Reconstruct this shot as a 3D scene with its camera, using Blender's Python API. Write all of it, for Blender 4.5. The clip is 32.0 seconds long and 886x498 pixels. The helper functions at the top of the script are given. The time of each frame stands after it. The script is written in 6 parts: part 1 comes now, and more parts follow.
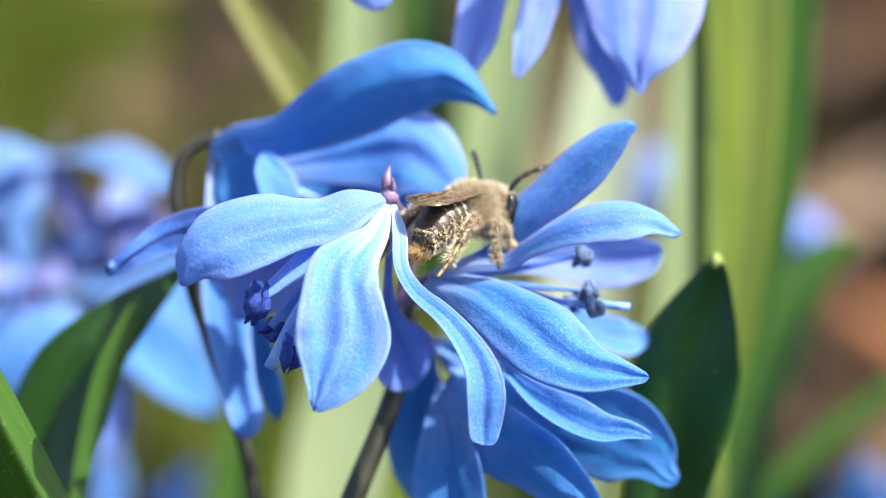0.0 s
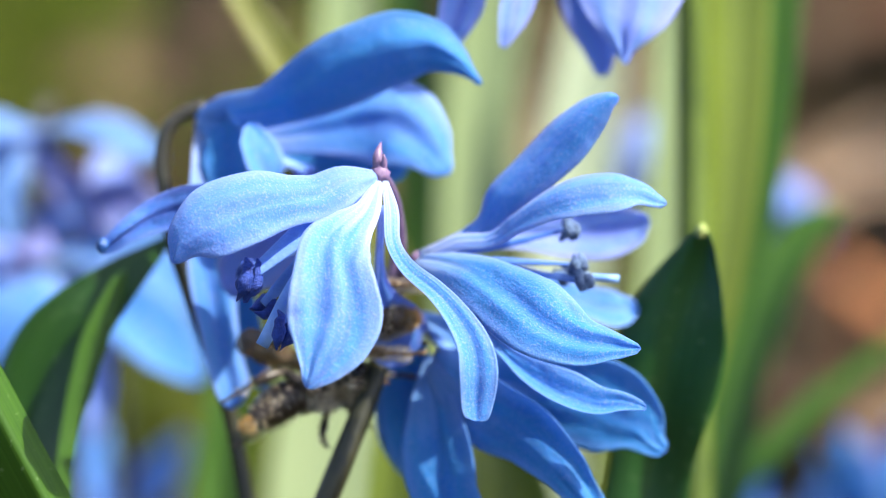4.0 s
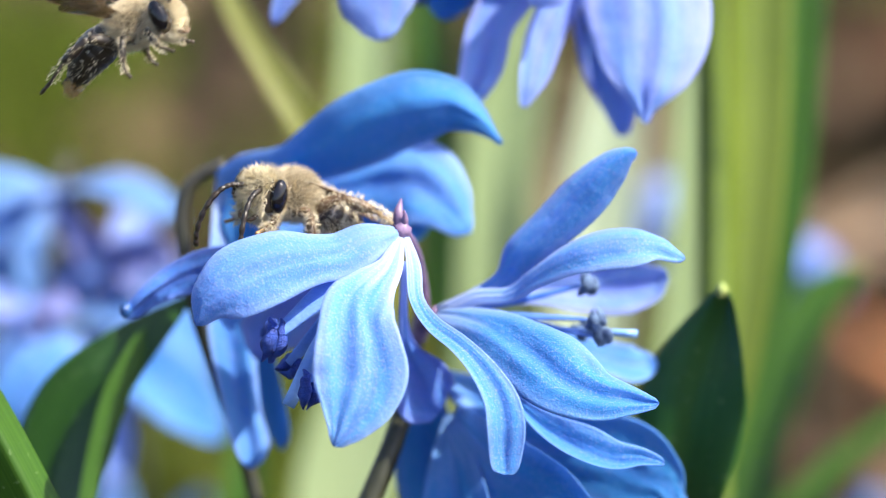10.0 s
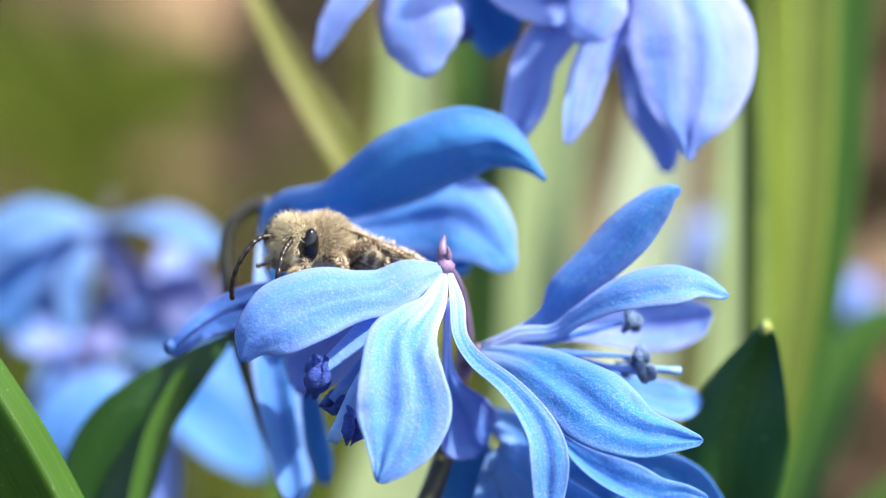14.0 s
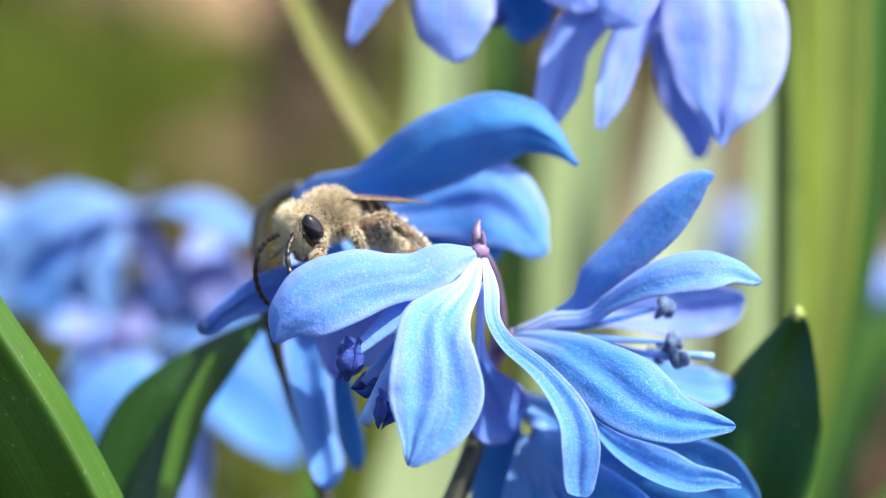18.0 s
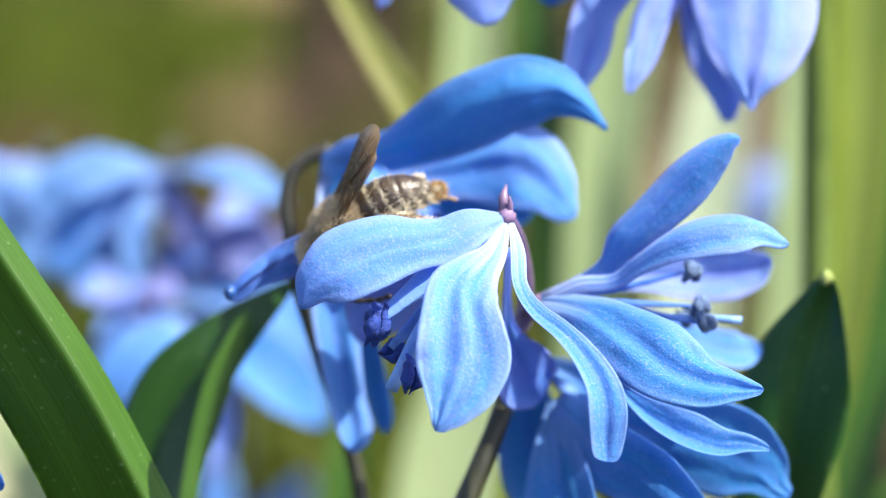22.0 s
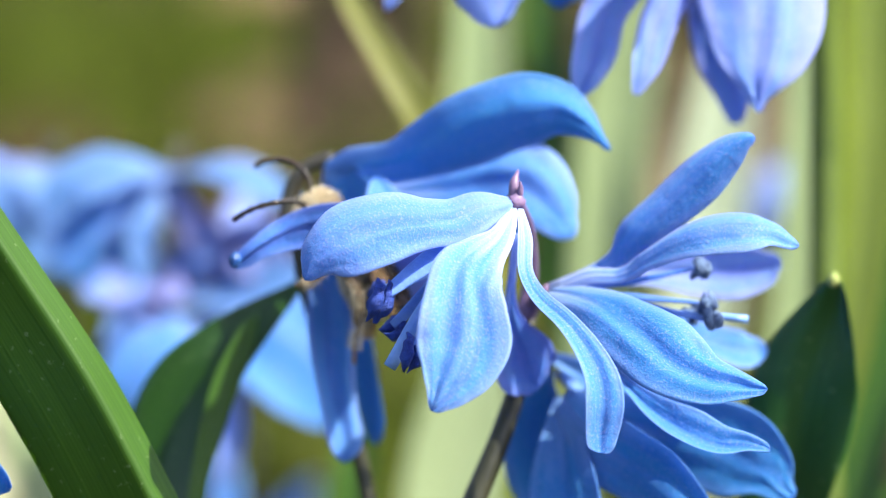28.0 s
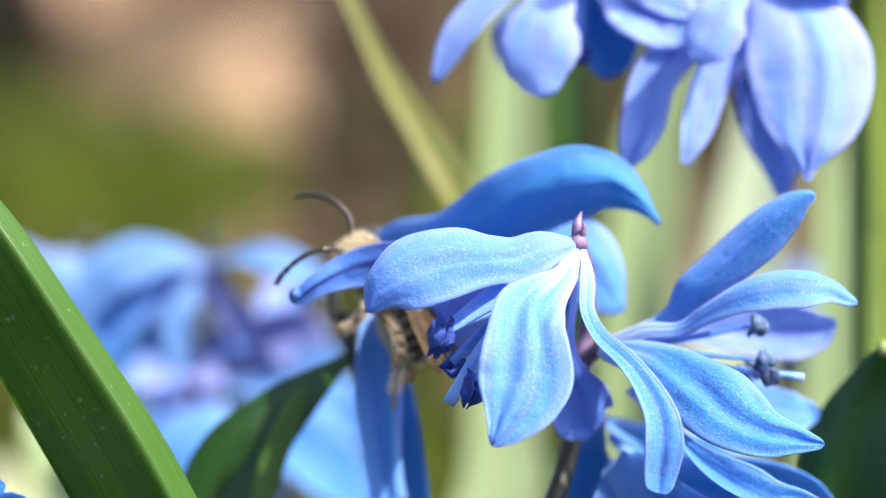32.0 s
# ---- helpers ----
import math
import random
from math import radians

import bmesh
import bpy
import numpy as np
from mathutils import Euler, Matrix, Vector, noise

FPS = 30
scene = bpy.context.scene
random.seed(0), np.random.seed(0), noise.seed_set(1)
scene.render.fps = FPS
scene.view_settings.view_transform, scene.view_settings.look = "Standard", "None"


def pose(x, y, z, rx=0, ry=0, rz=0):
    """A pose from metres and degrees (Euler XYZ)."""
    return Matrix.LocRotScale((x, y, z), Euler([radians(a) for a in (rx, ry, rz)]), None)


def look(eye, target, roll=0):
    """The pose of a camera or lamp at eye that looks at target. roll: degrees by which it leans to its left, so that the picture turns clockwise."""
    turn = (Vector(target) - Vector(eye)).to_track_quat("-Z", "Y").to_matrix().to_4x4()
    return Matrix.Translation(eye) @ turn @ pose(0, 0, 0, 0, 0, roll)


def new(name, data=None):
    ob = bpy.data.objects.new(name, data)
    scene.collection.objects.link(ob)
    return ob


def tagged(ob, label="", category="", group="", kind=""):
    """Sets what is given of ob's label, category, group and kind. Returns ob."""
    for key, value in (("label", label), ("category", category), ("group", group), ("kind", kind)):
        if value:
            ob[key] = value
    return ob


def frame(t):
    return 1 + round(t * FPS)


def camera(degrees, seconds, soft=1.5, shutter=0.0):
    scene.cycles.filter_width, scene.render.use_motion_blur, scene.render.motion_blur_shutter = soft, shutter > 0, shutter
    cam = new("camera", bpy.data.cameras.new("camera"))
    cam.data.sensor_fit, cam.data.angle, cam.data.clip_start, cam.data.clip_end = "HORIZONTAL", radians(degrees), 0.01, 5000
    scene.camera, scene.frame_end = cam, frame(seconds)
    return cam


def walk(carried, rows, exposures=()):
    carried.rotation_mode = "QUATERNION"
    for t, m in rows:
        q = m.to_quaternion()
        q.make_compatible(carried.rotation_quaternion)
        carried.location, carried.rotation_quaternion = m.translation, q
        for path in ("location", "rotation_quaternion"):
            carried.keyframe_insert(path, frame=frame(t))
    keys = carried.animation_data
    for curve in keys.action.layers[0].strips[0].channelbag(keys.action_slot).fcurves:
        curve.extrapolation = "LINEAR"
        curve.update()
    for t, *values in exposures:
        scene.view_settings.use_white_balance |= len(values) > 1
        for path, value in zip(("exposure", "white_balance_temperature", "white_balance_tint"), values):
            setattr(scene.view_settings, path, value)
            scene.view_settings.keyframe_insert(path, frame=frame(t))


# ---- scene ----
# Plan: millimetres in a frame tilted 15 degrees down, x to the right, y away from the camera, z up, 110 mm above the soil.
TILT, HEIGHT = 15.0, 110.0
FR = pose(0, 0, HEIGHT / 1000, -TILT)


def spot(x, y, z, turn=0.0):
    """A pose in the tilted plan, in millimetres, turned in the picture plane."""
    return FR @ Matrix.Translation((x / 1000, y / 1000, z / 1000)) @ pose(0, 0, 0, 0, -turn, 0)


def soil(y):
    """Plan height of the soil at depth y."""
    return (y * math.sin(radians(TILT)) - HEIGHT) / math.cos(radians(TILT))


# seconds, eye x and z (mm), turn to the right and upwards (milliradians)
cam = camera(11.6, 32.0, soft=1.0, shutter=0.4)
cam.data.dof.use_dof = True
cam.data.dof.focus_distance = 0.2465
cam.data.dof.aperture_fstop = 21.0


def eye_pose(x, z, yaw, up):
    e = FR @ Vector((x / 1000, -0.25, z / 1000))
    a = FR @ Vector((x / 1000 + 0.25 * math.tan(yaw / 1000), 0, z / 1000 + 0.25 * math.tan(up / 1000)))
    return look(e, a)


walk(cam, [(t, eye_pose(*r)) for t, *r in (
    (0, 0, 0, -3.43, -3.3), (0.5, 0, 0, -1.1, -2.33), (1, 0, 0, 5.23, -4.73), (1.5, 0, 0, 4.46, -1.68), (2, 0, 0, 1.68, -2.72),
    (2.5, 0, 0, 2.58, -1.04), (3, 0, 0, 1.87, -0.58), (3.5, 0, 0, 0.32, -5.25), (5.5, 0, 0, -0.47, -13.72), (6, 0, 0, 2.07, -13.72),
    (6.5, 0, 0, 1.77, -12.04), (7, 0, 0, 0.69, -9.75), (7.5, 0, 0, 3.02, -7.55), (8, 0, 0, 2.28, -5.35), (8.5, 0, 0, -0.22, -2.68),
    (9, 0, 0, 0, 0), (9.5, 0, 0, -1.25, 1.9), (10, 0, 0, -4.78, 3.5), (10.5, 0, 0, -7.41, 4.83), (11, 0, 0, -9.86, 6.99),
    (11.5, 0, 0, -10.98, 8.33), (12, 0, 0, -11.8, 8.85), (12.5, 0, 0, -12.66, 9.58), (13, 0, 0, -13.43, 9.63), (13.5, 0, 0, -14.85, 10.45),
    (14, 0, 0, -14.81, 11.79), (14.5, 0, 0, -14.34, 10.49), (16.5, 0, 0, -16.92, 9.2), (17, 0, 0, -18.3, 8.94), (17.5, 0, 0, -20.23, 8.76),
    (18, 0, 0, -22.16, 8.42), (18.5, 0, 0, -24.74, 6.35), (19, 0, 0, -25.21, 6.52), (19.5, 0, 0, -25.95, 5.7), (20, 0, 0, -26.59, 5.65),
    (20.5, 0, 0, -27.79, 4.53), (21, 0, 0, -27.96, 4.27), (21.5, 0, 0, -28.48, 2.76), (22, 0, 0, -28.69, -0.04), (22.5, 0, 0, -29.34, 0.56),
    (23, 0, 0, -29.21, -0.17), (23.5, 0, 0, -29.34, 0.09), (24, 0, 0, -29.77, 0.04), (24.5, 0, 0, -30.11, 0.65), (25, 0, 0, -30.15, -0.39),
    (25.5, 0, 0, -30.2, -0.43), (27.5, 0, 0, -30.22, 0), (28, 0, 0, -30.35, 0.39), (28.5, 0, 0, -30.86, 0.26), (29, -0.5, -0.6, -36.82, 3.86),
    (29.5, -3.5, -2.2, -29.67, 13.72), (30, -5, -3, -25.14, 18.39), (30.5, -5, -3.9, -23.6, 23.98), (31, -5, -4.8, -22.57, 29.57), (31.5, -5, -5.65, -22.57, 37.42),
    (32, -5, -6.5, -22.7, 41.25),
)], exposures=[(0, 1.48), (27.5, 1.49), (29, 1.56), (32, 1.58)])

# ---- light ----
SUN_EL, SUN_AZ = 54.0, 105.0
world = bpy.data.worlds.new("sky")
world.use_nodes = True
scene.world = world
wn = world.node_tree.nodes
sky = wn.new("ShaderNodeTexSky")
sky.sky_type, sky.sun_disc = "NISHITA", False
sky.air_density, sky.dust_density, sky.ozone_density = 0.8, 2.5, 0.6
sky.sun_elevation, sky.sun_rotation = radians(SUN_EL), radians(SUN_AZ)
wn["Background"].inputs["Strength"].default_value = 0.125
world.node_tree.links.new(sky.outputs[0], wn["Background"].inputs["Color"])
sun = new("sun", bpy.data.lights.new("sun", "SUN"))
sun.data.energy, sun.data.angle, sun.data.color = 4.0, radians(0.53), (1.0, 0.94, 0.82)
to_sun = Vector((math.sin(radians(SUN_AZ)) * math.cos(radians(SUN_EL)), math.cos(radians(SUN_AZ)) * math.cos(radians(SUN_EL)), math.sin(radians(SUN_EL))))
sun.matrix_world = look(to_sun, (0, 0, 0))


# ---- materials ----
class Nodes:
    """A small builder of node materials."""

    def __init__(self, name, rough=0.5):
        self.mat = bpy.data.materials.new(name)
        self.mat.use_nodes = True
        self.t = self.mat.node_tree
        self.bsdf = self.t.nodes["Principled BSDF"]
        self.bsdf.inputs["Roughness"].default_value = rough
        self.out = self.t.nodes["Material Output"]

    def add(self, kind, **values):
        n = self.t.nodes.new(kind)
        for k, v in values.items():
            n.inputs[k.replace("_", " ")].default_value = v
        return n

    def link(self, a, b):
        self.t.links.new(a, b)

    def coords(self, which="Object"):
        return self.t.nodes.new("ShaderNodeTexCoord").outputs[which]

    def noise(self, scale, detail=3.0, vec=None, rough=0.55):
        n = self.add("ShaderNodeTexNoise", Scale=scale, Detail=detail, Roughness=rough)
        self.link(vec if vec else self.coords(), n.inputs["Vector"])
        return n.outputs["Fac"]

    def ramp(self, fac, stops):
        n = self.t.nodes.new("ShaderNodeValToRGB")
        e = n.color_ramp.elements
        while len(e) < len(stops):
            e.new(0.5)
        for el, (p, c) in zip(e, stops):
            el.position, el.color = p, (*c, 1) if len(c) == 3 else c
        self.link(fac, n.inputs["Fac"])
        return n.outputs["Color"]

    def mix(self, fac, a, b, mode="MIX"):
        n = self.t.nodes.new("ShaderNodeMix")
        n.data_type, n.blend_type = "RGBA", mode
        for s, v in ((n.inputs[0], fac), (n.inputs[6], a), (n.inputs[7], b)):
            if isinstance(v, (int, float)):
                s.default_value = v
            elif isinstance(v, tuple):
                s.default_value = (*v, 1)
            else:
                self.link(v, s)
        return n.outputs[2]

    def math(self, op, a, b=0.0):
        n = self.t.nodes.new("ShaderNodeMath")
        n.operation = op
        for s, v in zip(n.inputs, (a, b)):
            if isinstance(v, (int, float)):
                s.default_value = v
            else:
                self.link(v, s)
        return n.outputs[0]

    def color(self, c):
        if isinstance(c, tuple):
            self.bsdf.inputs["Base Color"].default_value = (*c, 1)
        else:
            self.link(c, self.bsdf.inputs["Base Color"])

    def bump(self, height, strength, distance):
        n = self.add("ShaderNodeBump", Strength=strength, Distance=distance)
        self.link(height, n.inputs["Height"])
        self.link(n.outputs["Normal"], self.bsdf.inputs["Normal"])

    def translucent(self, c, fac):
        tr = self.t.nodes.new("ShaderNodeBsdfTranslucent")
        mx = self.t.nodes.new("ShaderNodeMixShader")
        mx.inputs[0].default_value = fac
        if isinstance(c, tuple):
            tr.inputs["Color"].default_value = (*c, 1)
        else:
            self.link(c, tr.inputs["Color"])
        self.link(self.bsdf.outputs[0], mx.inputs[1])
        self.link(tr.outputs[0], mx.inputs[2])
        self.link(mx.outputs[0], self.out.inputs["Surface"])


def petal_material(name, body, edge, rib, base, glow=0.46, rim=(0.46, 0.42, 0.84), streaks=0.5):
    """Tepal: body colour, paler margins, dark midrib and fine veins along its length, whitish claw."""
    m = Nodes(name, 0.55)
    uv = m.t.nodes.new("ShaderNodeUVMap").outputs[0]
    sep = m.t.nodes.new("ShaderNodeSeparateXYZ")
    m.link(uv, sep.inputs[0])
    across = m.math("ABSOLUTE", m.math("SUBTRACT", sep.outputs[0], 0.5))
    stretch = m.add("ShaderNodeMapping")
    stretch.inputs["Scale"].default_value = (17, 1.3, 1)
    m.link(uv, stretch.inputs["Vector"])
    veins = m.noise(1.0, 3.0, stretch.outputs[0])
    blot = m.noise(260, 3.0)
    c = m.mix(m.math("MULTIPLY", m.ramp(across, [(0.3, (0, 0, 0)), (0.5, (1, 1, 1))]), 0.65), body, edge)
    broad = m.add("ShaderNodeMapping")
    broad.inputs["Scale"].default_value = (4.2, 1.1, 1)
    m.link(uv, broad.inputs["Vector"])
    streak = m.noise(1.0, 2.0, broad.outputs[0])
    azure = (body[0] * 0.72, min(0.9, body[1] * 1.3 + 0.03), min(0.92, body[2] * 1.04))
    c = m.mix(m.math("MULTIPLY", m.ramp(streak, [(0.40, (0, 0, 0)), (0.62, (1, 1, 1))]), streaks), c, azure)
    c = m.mix(m.math("MULTIPLY", m.ramp(across, [(0.0, (1, 1, 1)), (0.11, (0, 0, 0))]), 0.1), c, rib)
    c = m.mix(m.math("MULTIPLY", m.ramp(veins, [(0.40, (1, 1, 1)), (0.60, (0, 0, 0))]), 0.17), c, rib)
    c = m.mix(m.math("MULTIPLY", m.ramp(blot, [(0.42, (0, 0, 0)), (0.68, (1, 1, 1))]), 0.26), c, edge)
    c = m.mix(m.math("MULTIPLY", m.ramp(across, [(0.30, (0, 0, 0)), (0.49, (1, 1, 1))]), m.math("MULTIPLY", blot, 0.30)), c, rim)
    claw = m.ramp(m.math("ADD", sep.outputs[1], m.math("MULTIPLY", streak, 0.45)), [(0.22, (1, 1, 1)), (0.46, (0, 0, 0))])
    c = m.mix(m.math("MULTIPLY", claw, 0.52), c, base)
    tip = m.ramp(sep.outputs[1], [(0.93, (0, 0, 0)), (1.0, (1, 1, 1))])
    c = m.mix(m.math("MULTIPLY", tip, 0.6), c, rib)
    sparkle_grain = m.noise(7500, 2.0)
    # Pale flecks paint the glinting of the petal cells into the colour.
    c = m.mix(m.math("MULTIPLY", m.ramp(sparkle_grain, [(0.52, (0, 0, 0)), (0.70, (1, 1, 1))]), 0.34), c, rim)
    m.color(c)
    crinkle = m.noise(420, 3.0)
    pucker = m.noise(1300, 2.0)
    h = m.math("ADD", m.math("ADD", m.math("MULTIPLY", veins, 0.25), m.math("MULTIPLY", crinkle, 1.7)), m.math("ADD", m.math("MULTIPLY", sparkle_grain, 0.34), m.math("MULTIPLY", pucker, 0.4)))
    m.bump(h, 0.7, 0.0002)
    m.bsdf.inputs["Sheen Weight"].default_value = 0.15
    m.bsdf.inputs["Specular IOR Level"].default_value = 0.26
    m.translucent(c, glow)
    return m.mat


def leaf_material(name, dark, light, glow=0.2, rough=0.38, pale=0.0):
    """Strap leaf with parallel veins, waxy bloom and paler patches."""
    m = Nodes(name, rough)
    uv = m.t.nodes.new("ShaderNodeUVMap").outputs[0]
    stretch = m.add("ShaderNodeMapping")
    stretch.inputs["Scale"].default_value = (44, 1.6, 1)
    m.link(uv, stretch.inputs["Vector"])
    veins = m.noise(1.0, 2.0, stretch.outputs[0])
    blot = m.noise(110, 4.0)
    speck = m.noise(1900, 2.0)
    c = m.mix(m.ramp(veins, [(0.35, (0, 0, 0)), (0.68, (1, 1, 1))]), dark, light)
    c = m.mix(m.math("MULTIPLY", m.ramp(blot, [(0.4, (0, 0, 0)), (0.7, (1, 1, 1))]), 0.5), c, light)
    c = m.mix(m.math("MULTIPLY", m.ramp(speck, [(0.66, (0, 0, 0)), (0.74, (1, 1, 1))]), 0.35), c, (0.3, 0.42, 0.2))
    m.color(c)
    m.bump(m.math("ADD", veins, m.math("MULTIPLY", speck, 0.4)), 0.2, 0.00014)
    m.translucent(c, glow)
    return m.mat


def plain_material(name, a, b, scale, rough=0.5, bump=0.3, depth=0.0002, spec=0.5):
    m = Nodes(name, rough)
    n = m.noise(scale, 4.0)
    m.color(m.ramp(n, [(0.3, a), (0.7, b)]))
    m.bump(m.noise(scale * 3.3, 3.0), bump, depth)
    m.bsdf.inputs["Specular IOR Level"].default_value = spec
    return m.mat


PETAL = petal_material("petal_blue", (0.095, 0.296, 0.740), (0.252, 0.418, 0.830), (0.025, 0.148, 0.620), (0.806, 0.857, 0.920), rim=(0.538, 0.530, 0.880))
# Deeper copy of PETAL with the shade of shadowed petals in its colour.
PETAL_SHADED = petal_material("petal_shaded_blue", (0.038, 0.230, 0.620), (0.101, 0.321, 0.720), (0.013, 0.122, 0.500), (0.336, 0.510, 0.820), rim=(0.336, 0.449, 0.820))
PETAL_FRONT = petal_material("petal_light_blue", (0.140, 0.332, 0.760), (0.336, 0.479, 0.850), (0.039, 0.184, 0.640), (0.918, 0.918, 0.940), rim=(0.605, 0.561, 0.880))
PETAL_MID = petal_material("petal_mid_blue", (0.062, 0.260, 0.680), (0.157, 0.367, 0.780), (0.018, 0.133, 0.560), (0.560, 0.694, 0.880), rim=(0.448, 0.490, 0.860))
PETAL_VIOLET = petal_material("petal_violet_blue", (0.106, 0.250, 0.740), (0.269, 0.377, 0.820), (0.039, 0.133, 0.600), (0.381, 0.469, 0.840), 0.5, rim=(0.448, 0.388, 0.840))
PETAL_LILAC = petal_material("petal_lilac_blue", (0.235, 0.342, 0.790), (0.414, 0.464, 0.850), (0.067, 0.143, 0.600), (0.470, 0.551, 0.880), rim=(0.582, 0.530, 0.880))
PETAL_PALE = petal_material("petal_pale_blue", (0.129, 0.275, 0.620), (0.224, 0.357, 0.680), (0.078, 0.184, 0.540), (0.314, 0.408, 0.700), 0.45, rim=(0.403, 0.469, 0.760))
PETAL_MAUVE = petal_material("petal_pale_mauve", (0.224, 0.235, 0.560), (0.314, 0.306, 0.620), (0.146, 0.153, 0.480), (0.381, 0.367, 0.660), 0.45, rim=(0.515, 0.449, 0.740))
PETAL_TIP = plain_material("petal_tip", (0.01, 0.05, 0.22), (0.04, 0.14, 0.40), 1800, 0.3, 0.5)
PETAL_PERI = petal_material("petal_periwinkle", (0.12, 0.30, 0.76), (0.24, 0.42, 0.84), (0.045, 0.17, 0.64), (0.34, 0.48, 0.86), rim=(0.50, 0.50, 0.88), streaks=0.2)
# Violet-blue underside, darkened further to paint in its turn from the sun.
PETAL_SHADED_VIOLET = petal_material("petal_shaded_violet", (0.062, 0.165, 0.60), (0.13, 0.24, 0.68), (0.03, 0.09, 0.50), (0.30, 0.42, 0.80), 0.3, rim=(0.30, 0.32, 0.76))
FILAMENT = plain_material("filament", (0.09, 0.22, 0.62), (0.17, 0.32, 0.72), 900, 0.5)
STYLE = plain_material("style", (0.14, 0.30, 0.72), (0.24, 0.42, 0.80), 900, 0.5)
ANTHER = plain_material("anther_blue", (0.004, 0.022, 0.17), (0.014, 0.06, 0.36), 2600, 0.6, 0.8)
STALK_RUSSET = plain_material("stalk_russet", (0.30, 0.11, 0.04), (0.42, 0.18, 0.075), 60, 0.6, spec=0.12)
ANTHER_OPEN = plain_material("anther_grey", (0.03, 0.06, 0.16), (0.12, 0.2, 0.34), 2600, 0.7, 0.8)
PURPLE = plain_material("purple_stalk", (0.10, 0.06, 0.13), (0.24, 0.16, 0.28), 700, 0.45)
STALK = plain_material("brown_green_stalk", (0.014, 0.016, 0.007), (0.038, 0.038, 0.018), 500, 0.42)
STALK_DARK = plain_material("dark_stalk", (0.02, 0.022, 0.014), (0.05, 0.045, 0.035), 500, 0.42)
# Darker copy of FILAMENT: shadow inside the side flower is put into the colour.
FILAMENT_SHADED = plain_material("filament_shaded_blue", (0.05, 0.15, 0.52), (0.10, 0.22, 0.60), 900, 0.5)
STALK_YELLOW = plain_material("yellow_green_stalk", (0.05, 0.085, 0.007), (0.10, 0.15, 0.016), 160, 0.45)
LEAF_DARK = leaf_material("leaf_dark", (0.010, 0.045, 0.004), (0.026, 0.085, 0.010), 0.12, 0.34)
LEAF_WAXY = leaf_material("leaf_waxy", (0.010, 0.056, 0.008), (0.027, 0.104, 0.021), 0.14, 0.38)
LEAF_FRESH = leaf_material("leaf_fresh", (0.035, 0.105, 0.01), (0.075, 0.18, 0.024), 0.25)
LEAF_LONG = leaf_material("leaf_long", (0.036, 0.115, 0.006), (0.064, 0.165, 0.013), 0.45, 0.42)
# Pale leaf green, lightened to cream: bright sun on it is in the colour.
LEAF_SUNLIT = leaf_material("leaf_sunlit", (0.34, 0.37, 0.20), (0.50, 0.51, 0.34), 0.3)
LEAF_BRIGHT = leaf_material("leaf_bright", (0.08, 0.13, 0.012), (0.17, 0.23, 0.03), 0.35)
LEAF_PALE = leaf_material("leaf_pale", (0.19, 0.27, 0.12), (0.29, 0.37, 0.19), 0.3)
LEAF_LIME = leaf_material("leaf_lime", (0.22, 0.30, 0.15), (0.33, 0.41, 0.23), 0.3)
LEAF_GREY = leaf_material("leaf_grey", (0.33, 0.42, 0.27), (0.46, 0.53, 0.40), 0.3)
LEAF_OLIVE = leaf_material("leaf_olive", (0.10, 0.12, 0.012), (0.18, 0.19, 0.03), 0.3)
LEAF_TIP = plain_material("leaf_tip", (0.16, 0.24, 0.04), (0.34, 0.38, 0.12), 900, 0.5)
DEAD_TAN = plain_material("dead_leaf_tan", (0.19, 0.12, 0.075), (0.34, 0.225, 0.155), 60, 0.7, spec=0.12)
DEAD_PEACH = plain_material("dead_leaf_peach", (0.40, 0.27, 0.17), (0.56, 0.41, 0.29), 60, 0.7, spec=0.12)
DEAD_UMBER = plain_material("dead_leaf_umber", (0.045, 0.022, 0.013), (0.10, 0.05, 0.03), 60, 0.65, spec=0.12)
DEAD_BROWN = plain_material("dead_leaf_brown", (0.022, 0.012, 0.007), (0.06, 0.031, 0.018), 60, 0.7, spec=0.12)
# Near-black, for a leaf shape put where the litter has only a shadowed gap.
SHADOW_GAP = plain_material("litter_shadow_gap", (0.004, 0.003, 0.002), (0.014, 0.010, 0.007), 60, 0.8, spec=0.1)
DEAD_PALE = plain_material("dead_leaf_grey", (0.055, 0.038, 0.022), (0.12, 0.085, 0.055), 60, 0.7, spec=0.12)
TWIG = plain_material("twig_bark", (0.018, 0.013, 0.010), (0.045, 0.032, 0.024), 130, 0.8, spec=0.12)
MOSS = plain_material("moss_green", (0.022, 0.055, 0.003), (0.055, 0.115, 0.008), 700, 0.8, 0.9, 0.0006, spec=0.12)
MOSS_DARK = plain_material("moss_dark", (0.008, 0.016, 0.002), (0.022, 0.032, 0.004), 700, 0.8, 0.9, 0.0006, spec=0.12)
GRASS = plain_material("grass_green", (0.036, 0.058, 0.004), (0.085, 0.108, 0.009), 50, 0.8, spec=0.12)


